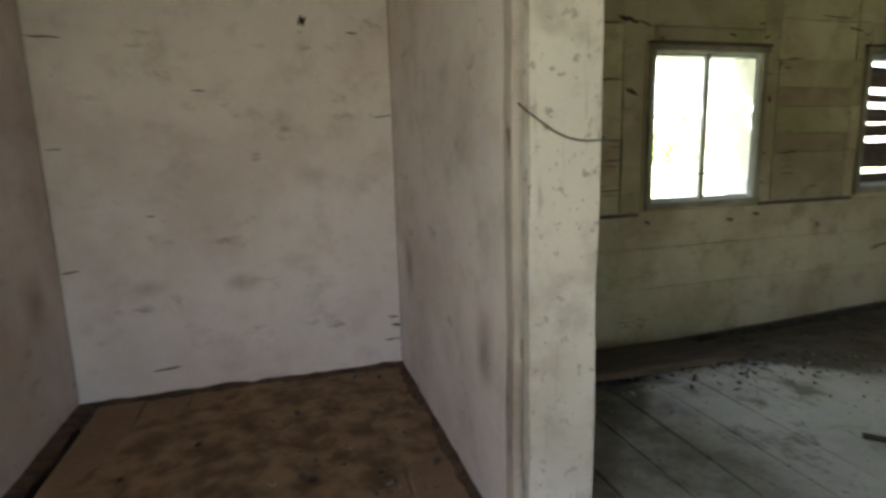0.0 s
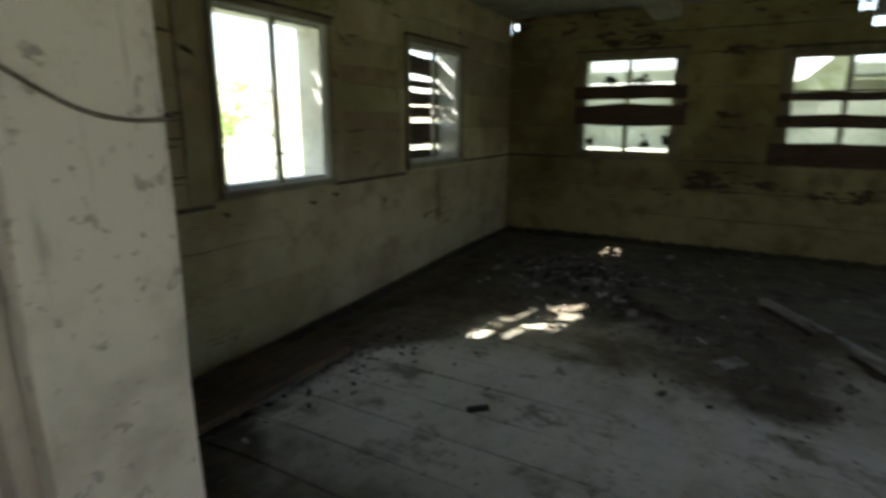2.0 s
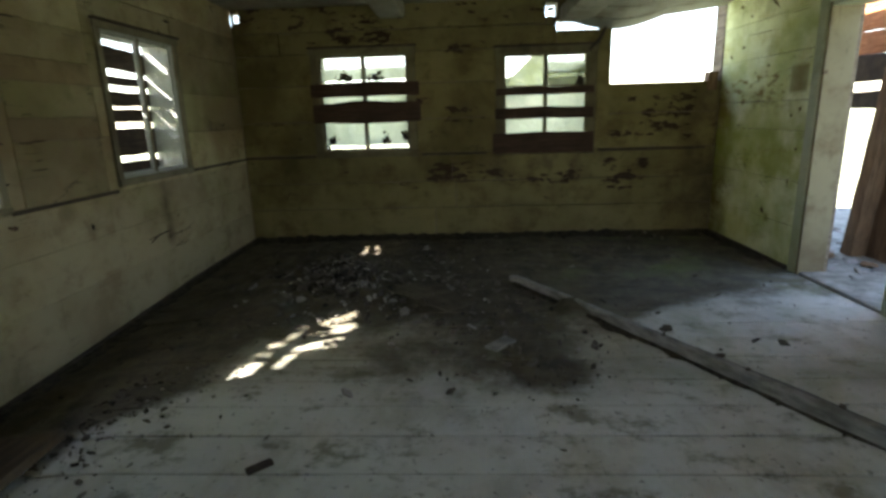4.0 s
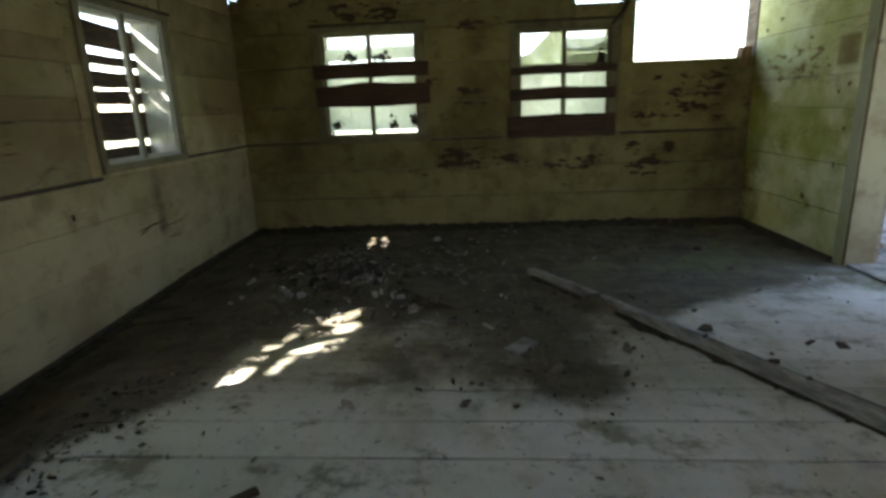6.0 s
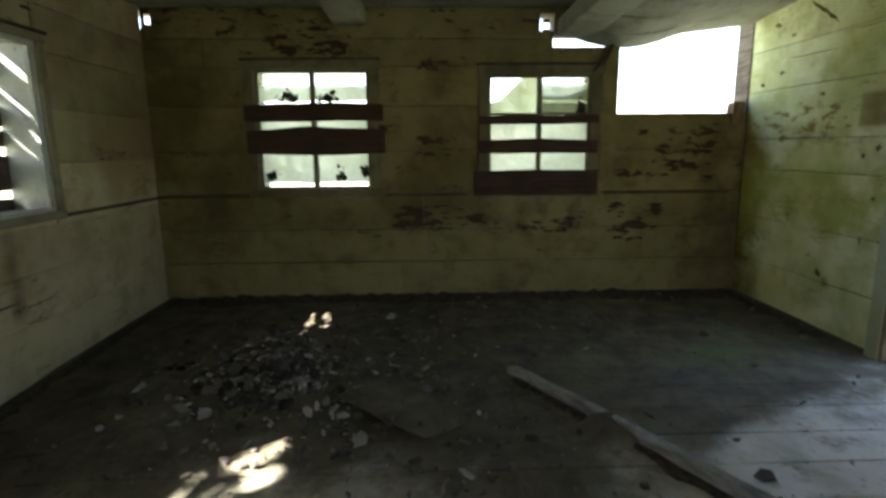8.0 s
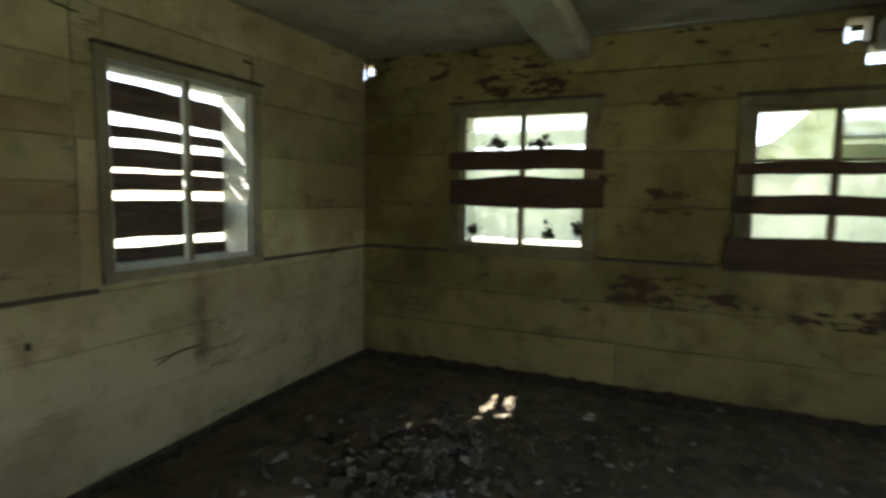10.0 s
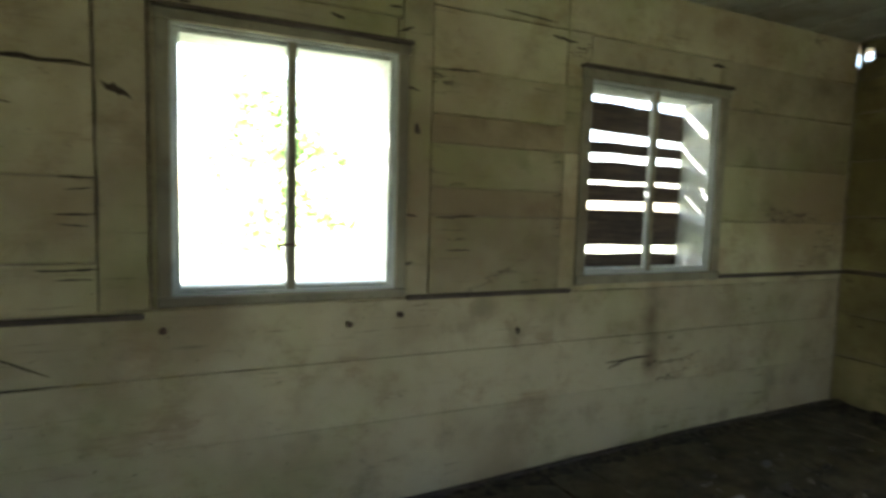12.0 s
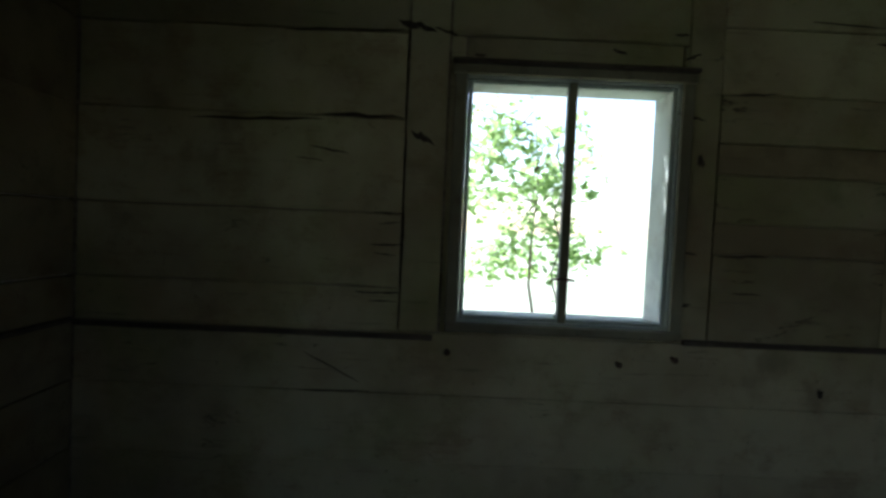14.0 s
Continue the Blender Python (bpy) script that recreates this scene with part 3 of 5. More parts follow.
def beam(y0, y1, z, x0, x1, seed, tilt=0.0):
    bm = rough_box(x0, x1, y0, y1, z, CEIL + 0.004, 0.03, 0.018, 24, seed)
    for v in bm.verts:
        v.co.z += tilt * (v.co.x - x0) / (x1 - x0)
    return solid("ceiling_beam", bm, M_BEAM, "hewn grey ceiling beam with flaking limewash", "beam", "structure")


beam(1.58, 1.85, 2.31, W_X - 0.02, E_X + 0.02, 3)
beam(-0.30, 0.0, 2.30, W_X - 0.02, E_X + 0.02, 9, -0.10)

# partition between the alcove and the room
bm = box(PART_X0, 1.138, PART_Y + 0.06, N_Y - 0.004, 0, CEIL, 0.004)
solid("partition_wall", bm, M_CLOSET, "whitewashed partition beside the alcove", "wall", "structure")
post = thing("corner_post", (1.12, 1.6, 0), "whitewashed corner post at the partition's end, scuffed", "post", kind="structure")
part("post_core", rough_box(0.997, PART_X1, PART_Y, PART_Y + 0.10, 0, CEIL - 0.002, 0.008, 0.006, 30, 5), M_POST, post)
part("post_strip", rough_box(0.958, 0.993, PART_Y + 0.034, PART_Y + 0.10, 0, CEIL - 0.002, 0.014, 0.008, 40, 8), M_STRIP, post, "rounded whitewashed edge strip")


# ---- windows ----
def window(name, axis, face, out, hole, label, mullion=True, bars=(), glass=None, missing=(), casing=0.075, trim=None, frame_paint=None):
    trim, frame_paint = trim or M_TRIM, frame_paint or M_SASH
    u0, u1, z0, z1 = hole
    mid = (u0 + u1) / 2
    at = (mid, face, z0) if axis == "y" else (face, mid, z0)
    ob = thing(name, at, label, "window", kind="structure")

    def wb(u_0, u_1, z_0, z_1, d0, d1, bevel=0.004):
        return wall_box(axis, face, out, u_0, u_1, z_0, z_1, d0, d1, bevel)

    c = casing
    part("casing", wb(u0 - c, u0 + 0.004, z0 - c * 0.9, z1 + c * 0.9, -0.022, -0.002), trim, ob)
    part("casing", wb(u1 - 0.004, u1 + c, z0 - c * 0.9, z1 + c * 0.9, -0.022, -0.002), trim, ob)
    part("head_casing", wb(u0 - c * 1.15, u1 + c * 1.15, z1 - 0.004, z1 + c * 0.8, -0.030, -0.003), trim, ob)
    part("drip_strip", wb(u0 - c * 1.25, u1 + c * 1.25, z1 + c * 0.8, z1 + c * 0.8 + 0.018, -0.045, -0.002), M_DARK, ob)
    part("window_sill", wb(u0 - c * 1.0, u1 + c * 1.0, z0 - c * 0.8, z0 + 0.004, -0.034, -0.003, 0.006), trim, ob)
    # the reveal, lined with boards through the wall
    part("reveal", wb(u0 - 0.001, u0 + 0.012, z0, z1, 0.0, THICK + 0.01, 0.002), frame_paint, ob)
    part("reveal", wb(u1 - 0.014, u1 + 0.001, z0, z1, 0.0, THICK + 0.01, 0.002), frame_paint, ob)
    part("reveal", wb(u0, u1, z1 - 0.014, z1 + 0.001, 0.0, THICK + 0.01, 0.002), frame_paint, ob)
    part("reveal", wb(u0, u1, z0 - 0.001, z0 + 0.014, 0.0, THICK + 0.03, 0.002), frame_paint, ob)
    # two sashes, side by side
    halves = [(u0 + 0.014, mid - 0.002), (mid + 0.002, u1 - 0.014)]
    for i, (a, b) in enumerate(halves):
        w = 0.019
        zz0, zz1 = z0 + 0.014, z1 - 0.014
        sash = part("sash", wb(a, a + w, zz0, zz1, 0.012, 0.045, 0.005), frame_paint, ob)
        part("stile", wb(b - w, b, zz0, zz1, 0.012, 0.045, 0.005), frame_paint, sash)
        part("rail", wb(a + w, b - w, zz0, zz0 + w, 0.013, 0.044, 0.005), frame_paint, sash)
        part("rail", wb(a + w, b - w, zz1 - w, zz1, 0.013, 0.044, 0.005), frame_paint, sash)
        edges = [zz0 + w] + [z0 + f * (z1 - z0) for f in bars] + [zz1 - w]
        for z in edges[1:-1]:
            part("glazing_bar", wb(a + w, b - w, z - 0.009, z + 0.009, 0.016, 0.040, 0.004), frame_paint, sash)
        if glass is not None:
            for j, (p, q) in enumerate(zip(edges, edges[1:])):
                if (i, j) in missing:
                    continue
                pane = part("pane", wb(a + w - 0.004, b - w + 0.004, p + 0.005, q - 0.005, 0.026, 0.029, 0.0), glass, sash, "dusty glass pane")
                pane.visible_shadow = False
    part("meeting_strip", wb(mid - 0.016, mid + 0.016, z0 + 0.012, z1 - 0.012, 0.004, 0.0118, 0.003), trim, ob)
    return ob


window_1 = window("window_1", "y", N_Y, 1, WIN_N1, "two-sash window without panes, grey flaking paint", casing=0.045)
window_2 = window("window_2", "y", N_Y, 1, WIN_N2, "two-sash window with slats nailed over its outer side", casing=0.055)
window_3 = window("window_3", "x", E_X, 1, WIN_E1, "dusty multi-pane window crossed by two red-brown boards", bars=(0.345, 0.66), glass=M_GLASS, trim=M_TRIM_E, frame_paint=M_TRIM_E)
window_4 = window("window_4", "x", E_X, 1, WIN_E2, "dusty multi-pane window with boards and a torn sheet", bars=(0.345, 0.66), glass=M_GLASS, missing=((1, 2),), trim=M_TRIM_E, frame_paint=M_TRIM_E)

# latch and vine remnants on the open window's middle bar
latch = tube([(3.135, N_Y - 0.004, 1.105), (3.175, N_Y - 0.012, 1.112), (3.235, N_Y - 0.006, 1.104)], 0.006)
part("latch", latch, M_IRON, window_1, "dark iron latch")

# slats outside the second window, a little skewed
SLATS = [(1.736, 1.903, 0.03), (1.614, 1.680, 0.0), (1.458, 1.569, 0.0), (1.336, 1.436, -0.004), (1.080, 1.291, 0.008), (0.946, 1.035, 0.012), (1.965, 2.06, 0.03), (0.84, 0.92, 0.0)]
for z0, z1, skew in SLATS:
    bm = rough_box(WIN_N2[0] - 0.12, WIN_N2[1] + 0.10, N_Y + THICK + 0.002, N_Y + THICK + 0.022, z0, z1, 0.003, 0.008, 12, z0 * 10)
    for v in bm.verts:
        v.co.z += skew * ((v.co.x - 5.0) / -1.0)
    solid("slat", bm, M_SLAT, "rough dark slat nailed across the window", "slat", group="slats over the window")

# boards nailed across the eastern windows
for y0, y1, z0, z1, bow, lab in ((1.46, 2.61, 1.545, 1.675, 0.012, "red-brown board nailed across the window"),
                                 (1.45, 2.60, 1.275, 1.465, 0.03, "wide dark board with a bowed edge across the window"),
                                 (-0.36, 0.65, 1.505, 1.575, 0.004, "narrow dark board nailed across the window"),
                                 (-0.36, 0.66, 1.265, 1.370, 0.010, "dark board nailed across the window"),
                                 (-0.37, 0.69, 0.905, 1.115, 0.006, "wide red-brown board under the window panes")):
    bm = rough_box(E_X - 0.052, E_X - 0.032, y0, y1, z0, z1, 0.003, 0.010, 16, y0 + z0 * 7)
    for v in bm.verts:
        t = (v.co.y - y0) / (y1 - y0)
        v.co.z += bow * math.sin(t * math.pi) * (1 if v.co.z > (z0 + z1) / 2 else -0.5)
    ob = thing("nailed_board", (E_X - 0.042, (y0 + y1) / 2, z0), lab, "board", group="boards over the windows")
    part("board", bm, M_RED, ob)
    for yy in (y0 + 0.035, y1 - 0.035):
        for zz in (z0 + (z1 - z0) * 0.3, z0 + (z1 - z0) * 0.7):
            part("nail", tube([(E_X - 0.046, yy, zz), (E_X - 0.058, yy, zz - 0.002)], [0.004, 0.006], 6), M_IRON, ob)

# torn sheet behind the upper panes of the fourth window
bm = bmesh.new()
pts = [(0.57, 1.60), (0.15, 1.60), (0.15, 1.90), (0.27, 1.90), (0.47, 1.71), (0.57, 1.68)]
bm.faces.new([bm.verts.new((E_X + 0.052 + 0.006 * math.sin(y * 40), y, z)) for y, z in pts])
pts = [(0.13, 1.60), (-0.28, 1.60), (-0.28, 1.80), (-0.10, 1.735), (0.13, 1.74)]
bm.faces.new([bm.verts.new((E_X + 0.052 + 0.006 * math.sin(y * 40), y, z)) for y, z in pts])
bmesh.ops.triangulate(bm, faces=bm.faces[:])
bmesh.ops.subdivide_edges(bm, edges=bm.edges[:], cuts=3)
for v in bm.verts:
    v.co.x += 0.008 * noise.noise(v.co * 9.0)
sheet = solid("torn_sheet", bm, M_SHEET, "torn milky sheet hanging behind the window panes", "sheet")
sheet.modifiers.new("thickness", "SOLIDIFY").thickness = 0.001

# ---- boards of the walls ----
ROWS_N = [-0.17, 0.31, 0.60, RAIL_Z - 0.07, 1.24, 1.37, 1.57, 1.70, 1.90, 2.17, CEIL]
ROWS_NL = [0.004, 0.31, 0.60, RAIL_Z - 0.07, 1.04, 1.35, 1.74, 2.09, CEIL]
ROWS_E = [0.004, 0.33, 0.62, RAIL_Z, 1.29, 1.66, 1.98, 2.20, CEIL]
ROWS_S = [0.004, 0.36, 0.72, 1.12, 1.36, 1.74, 2.06, CEIL]
board_wall(wall_north, "y", N_Y, 1, 1.164, 2.51, north_holes, ROWS_NL[3:], lambda u, z: M_NORTH)
board_wall(wall_north, "y", N_Y, 1, 2.51, 2.68, north_holes, [RAIL_Z - 0.07, CEIL], lambda u, z: M_NORTH)
board_wall(wall_north, "y", N_Y, 1, 2.68, 3.66, north_holes, [RAIL_Z - 0.07, 2.09, CEIL], lambda u, z: M_NORTH)
board_wall(wall_north, "y", N_Y, 1, 3.66, 3.80, north_holes, [RAIL_Z - 0.07, CEIL], lambda u, z: M_NORTH)
board_wall(wall_north, "y", N_Y, 1, 3.80, 4.52, north_holes, ROWS_N[3:], lambda u, z: M_NORTH_BROWN if 1.24 < z < 1.37 or 1.57 < z < 1.70 else M_NORTH, gap=0.004)
board_wall(wall_north, "y", N_Y, 1, 4.52, E_X, north_holes, [ROWS_N[i] for i in (3, 4, 6, 8, 9, 10)], lambda u, z: M_NORTH)
board_wall(wall_north, "y", N_Y, 1, 1.164, E_X, north_holes, ROWS_N[:4], lambda u, z: M_NORTH_LOW, longest=4.0, gap=0.0012)
board_wall(wall_north, "y", N_Y, 1, W_X, PART_X0 - 0.002, [], [0.004, CEIL], lambda u, z: M_CLOSET, gap=0.0015)
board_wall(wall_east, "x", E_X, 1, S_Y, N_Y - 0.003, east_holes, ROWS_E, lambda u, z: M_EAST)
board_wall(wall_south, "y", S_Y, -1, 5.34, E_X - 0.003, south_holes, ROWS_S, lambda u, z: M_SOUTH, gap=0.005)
board_wall(wall_south, "y", S_Y, -1, W_X, 4.18, south_holes, ROWS_S, lambda u, z: M_NORTH)
board_wall(wall_west, "x", W_X, -1, S_Y + 0.003, N_Y - 0.003, [LIGHT_OPENING_W], [0.004, CEIL], lambda u, z: M_CLOSET, gap=0.0015)

# door casing of the south doorway
door = thing("doorway_south", (4.76, S_Y, 0), "open doorway with a pale green painted casing", "doorway", kind="structure")
part("casing", wall_box("y", S_Y, -1, 5.232, 5.335, 0.0, 2.13, -0.018, 0.02, 0.005), M_GREEN, door)
part("casing", wall_box("y", S_Y, -1, 4.18, 4.283, 0.0, 2.13, -0.018, 0.02, 0.005), M_GREEN, door)
part("head_casing", wall_box("y", S_Y, -1, 4.284, 5.231, 2.028, 2.13, -0.016, 0.02, 0.005), M_GREEN, door)
part("jamb", wall_box("y", S_Y, -1, 5.205, 5.236, 0.0, 2.03, -0.012, THICK - 0.04, 0.006), M_JAMB, door)
part("jamb", wall_box("y", S_Y, -1, 4.279, 4.31, 0.0, 2.03, -0.012, THICK + 0.01, 0.006), M_GREEN, door)
part("head_jamb", wall_box("y", S_Y, -1, 4.311, 5.204, 2.0, 2.031, -0.010, THICK + 0.01, 0.006), M_GREEN, door)
part("threshold", wall_box("y", S_Y, -1, 4.311, 5.204, -0.03, 0.022, 0.0, THICK, 0.008), M_GREY, door, "worn grey threshold")

# chair rail: a thin strip all round the room
for axis, face, out, spans in (("y", N_Y, 1, [(1.165, 2.655), (3.695, 4.59), (5.68, E_X - 0.004)]),
                               ("x", E_X, 1, [(-1.55, -0.44), (0.75, 1.46), (2.63, N_Y - 0.01)])):
    for a, b in spans:
        n = max(4, int((b - a) * 6))
        z = (RAIL_Z - 0.088 if b < 2.7 else RAIL_Z - 0.062 if b < 5 else RAIL_Z - 0.02) if axis == "y" else RAIL_Z - 0.015
        bm = wall_box(axis, face, out, a, b, z - 0.011, z + 0.011, -0.022, 0.004, 0.004)
        part("rail_strip", bm, M_DARK, wall_north if axis == "y" else wall_east, "thin dark rail strip")

# low dark strips along the feet of three walls
for axis, face, out, a, b in (("y", N_Y, 1, 1.164, E_X - 0.03), ("x", E_X, 1, S_Y + 0.03, N_Y - 0.03), ("y", S_Y, -1, 5.34, E_X - 0.03)):
    bm = rough_box(a, b, face - 0.026, face - 0.002, 0.0, 0.024, 0.005, 0.005, 30, 3) if axis == "y" and out > 0 else None
    if bm is None and axis == "x":
        bm = rough_box(face - 0.026, face - 0.002, a, b, 0.0, 0.026, 0.005, 0.006, 30, 6)
    if bm is None:
        bm = rough_box(a, b, face + 0.002, face + 0.022, 0.0, 0.035, 0.005, 0.004, 20, 2)
    for v in bm.verts:
        v.co.z += dip(v.co.x, v.co.y)
    solid("baseboard", bm, M_DARK, "low dark strip along the wall's foot", "baseboard", "structure")

# ---- the annex behind the doorway ----
solid("annex_floor", box(3.4, 8.2, -4.4, S_Y - THICK, -0.12, -0.01), M_GREY, "dusty grey floor of the open annex", "floor", "structure")


for i, z in enumerate((1.735, 1.93, 2.13, 2.33)):
    bm = rough_box(5.3, 8.0, -2.60, -2.565, z, z + 0.19, 0.004, 0.008, 14, i + 2)
    solid("annex_plank", bm, M_ORANGE, "orange-brown plank of the annex's upper wall", "plank", group="annex planks")
for z0, z1 in ((1.50, 1.725), (1.275, 1.42)):
    solid("annex_beam", rough_box(5.3, 8.0, -2.62, -2.48, z0, z1, 0.012, 0.012, 20, z0), M_DARK, "dark hewn beam across the annex opening", "beam", group="annex beams")
bm = rough_box(-0.07, 0.07, -0.08, 0.08, 0, 1.62, 0.012, 0.012, 12, 4)
bm.transform(Matrix.Translation((5.83, -2.52, -0.012)) @ Matrix.Rotation(radians(-7), 4, "Y"))
solid("annex_post", bm, M_BROWN, "leaning brown post in the annex opening", "post")
for i in range(3):
    x = 5.70 - i * 0.19
    solid("annex_plank", rough_box(x - 0.092, x + 0.092, -2.60, -2.57, -0.012, 1.28, 0.004, 0.006, 10, i), M_BROWN, "upright brown plank of the annex's wall", "plank", group="upright annex planks")


# ---- loose things ----
def shard(bm, at, size, r, flat=0.25):
    """A broken chip: an uneven many-sided plate."""
    n = r.choice((4, 5, 6))
    turn = Euler((r.gauss(0, 0.35), r.gauss(0, 0.35), r.uniform(0, 6.28))).to_matrix()
    long = r.uniform(0.25, 0.9)
    h = size * flat * r.uniform(0.4, 1.0)
    lo, hi = [], []
    for j in range(n):
        a = j * math.tau / n + r.uniform(-0.3, 0.3)
        p = Vector((math.cos(a) * size, math.sin(a) * size * long, 0)) * r.uniform(0.35, 0.55)
        lo.append(bm.verts.new(at + turn @ p))
        hi.append(bm.verts.new(at + turn @ (p * 0.9 + Vector((0, 0, h)))))
    bm.faces.new(hi)
    for j in range(n):
        bm.faces.new((lo[j], lo[(j + 1) % n], hi[(j + 1) % n], hi[j]))


def floor_pole():
    a, b = Vector((5.17, 0.625, 0)), Vector((2.25, -1.03, 0))
    d = (b - a)
    m = Matrix.Translation(a) @ Matrix.Rotation(math.atan2(d.y, d.x), 4, "Z")
    ob = thing("fallen_timber", tuple((a + b) / 2), "long weathered grey timber lying across the floor", "timber")
    bm = rough_box(0, d.length, -0.022, 0.022, 0.0, 0.078, 0.007, 0.006, 60, 2)
    for v in bm.verts:
        k = 0.75 + 0.30 * v.co.x / d.length
        v.co.y = v.co.y * k + 0.012 * math.sin(v.co.x * 1.7)
        v.co.z *= k
        if v.co.x < 0.02:
            v.co.z *= 0.7
    bm.transform(m)
    part("pole", bm, M_GREY, ob)
    bm = rough_box(d.length * 0.50, d.length - 0.04, 0.030, 0.085, 0.0, 0.045, 0.004, 0.008, 30, 4)
    bm.transform(m)
    part("split_edge", bm, M_DAMP, ob, "damp dark split edge along the timber")
    for k, (u, w) in enumerate(((1.52, 0.05), (1.86, 0.06), (2.02, 0.04), (2.43, 0.05))):
        bm = bmesh.new()
        shard(bm, Vector((u, 0.01 + 0.02 * (k % 2), 0.066)), w, random.Random(k), 0.4)
        bm.transform(m)
        part("knot", bm, M_DARK, ob, "dark rotten knot")


floor_pole()
bm = rough_box(1.45, 2.94, 2.72, 3.28, 0.0, 0.045, 0.008, 0.010, 14, 6)
for v in bm.verts:
    v.co.z += 0.004 - 0.16 * (v.co.y - 2.72)
solid("loose_board", bm, M_DIRTY, "wide brown board lying along the wall", "board")

# earth strip beside the timber also stands for its soft dark shadow
bm = bmesh.new()
ringa = []
for i in range(61):
    t = i / 60
    c = Vector((5.1, 0.57, 0)).lerp(Vector((2.6, -0.85, 0)), t)
    side = Vector((-0.46, 0.89, 0))
    w = 0.02 + 0.05 * abs(noise.noise(Vector((t * 9, 0.3, 2.0)))) + 0.06 * max(0.0, noise.noise(Vector((t * 23, 4.3, 2.0))))
    h = 0.018 * (0.4 + abs(noise.noise(Vector((t * 17, 1.3, 5.0)))))
    ringa.append([bm.verts.new(c + side * 0.03 + Vector((0, 0, h))), bm.verts.new(c + side * (0.04 + w * 0.5) + Vector((0, 0, h * 0.6))), bm.verts.new(c + side * (0.04 + w) + Vector((0, 0, -0.004)))])
for p, q in zip(ringa, ringa[1:]):
    for j in range(2):
        bm.faces.new((p[j], p[j + 1], q[j + 1], q[j]))
solid("soil_heap", bm, M_SOIL, "dark earth along the fallen timber, doubling as its shadow", "soil", "stuff", smooth=True)

def bank(name, label, a, c, side, width, height, material, seed):
    """A ragged bank of dirt along a wall's foot, from a to c; side points into the room."""
    a, c, side = Vector((*a, 0)), Vector((*c, 0)), Vector((*side, 0))
    n = int((c - a).length / 0.04)
    bm = bmesh.new()
    rows = []
    for i in range(n + 1):
        t = i / n
        p = a.lerp(c, t)
        s = t * (c - a).length
        w = width * (0.55 + 0.6 * abs(noise.noise(Vector((s * 2.1, seed, 1.0)))) + 0.5 * abs(noise.noise(Vector((s * 9.0, seed, 3.0)))))
        h = height * (0.5 + 0.9 * abs(noise.noise(Vector((s * 3.3, seed, 6.0)))) + 0.5 * noise.noise(Vector((s * 14.0, seed, 6.0))))
        row = []
        for d, k in ((0.0, 1.0), (0.25, 0.75), (0.6, 0.3), (1.0, -0.15)):
            q = p + side * (w * d)
            row.append(bm.verts.new((q.x, q.y, max(-0.01, h * k) - (0.006 if k < 0 else 0) + dip(q.x, q.y))))
        rows.append(row)
    for p, q in zip(rows, rows[1:]):
        for j in range(3):
            bm.faces.new((p[j], p[j + 1], q[j + 1], q[j]))
    return solid(name, bm, material, label, "soil", "stuff", smooth=True)


bank("dirt_bank", "brown dirt along the alcove's back wall", (W_X, N_Y - 0.002), (PART_X0, N_Y - 0.002), (0, -1), 0.09, 0.022, M_SOILBROWN, 1.0)
bank("dirt_bank", "brown dirt along the alcove's side wall", (W_X + 0.002, 1.2), (W_X + 0.002, N_Y), (1, 0), 0.10, 0.022, M_SOILBROWN, 2.0)
bank("dirt_bank", "brown dirt along the partition's foot", (PART_X0 - 0.002, 1.75), (PART_X0 - 0.002, N_Y), (-1, 0), 0.08, 0.020, M_SOILBROWN, 3.0)
bank("dirt_bank", "dark earth along the broken wall's foot", (E_X - 0.028, S_Y + 0.02), (E_X - 0.028, N_Y - 0.02), (-1, 0), 0.26, 0.065, M_SOIL, 4.0)
bank("dirt_bank", "dark earth along the board wall's foot", (1.3, N_Y - 0.028), (E_X - 0.03, N_Y - 0.028), (0, -1), 0.14, 0.022, M_SOIL, 5.0)
bank("dirt_bank", "dark earth along the green wall's foot", (5.6, S_Y + 0.024), (E_X - 0.03, S_Y + 0.024), (0, 1), 0.14, 0.025, M_SOIL, 6.0)

# the wire that crosses the corner post
pts = []
for i in range(15):
    t = i / 14
    pts.append((0.985 + 0.245 * t, PART_Y - 0.008 - 0.004 * math.sin(t * 9), 1.405 - 0.082 * t - 0.030 * math.sin(t * math.pi) + 0.012 * max(0.0, t - 0.8)))
pts = [(0.975, PART_Y + 0.03, 1.43)] + pts + [(1.232, PART_Y + 0.02, 1.33), (1.30, PART_Y + 0.10, 1.335)]
solid("hanging_wire", tube(pts, 0.0032), M_WIRE, "dark wire sagging across the corner post", "wire", smooth=True)

board_wall(bpy.data.objects["partition_wall"], "x", 1.16, -1, PART_Y + 0.104, N_Y - 0.004, [], ROWS_NL, lambda u, z: M_NORTH_BROWN, gap=0.004)
# rail along the partition's room side
part("rail_strip", box(1.156, 1.180, PART_Y + 0.12, N_Y - 0.03, RAIL_Z - 0.085, RAIL_Z - 0.063, 0.004), M_DARK, bpy.data.objects["partition_wall"], "thin dark rail strip")


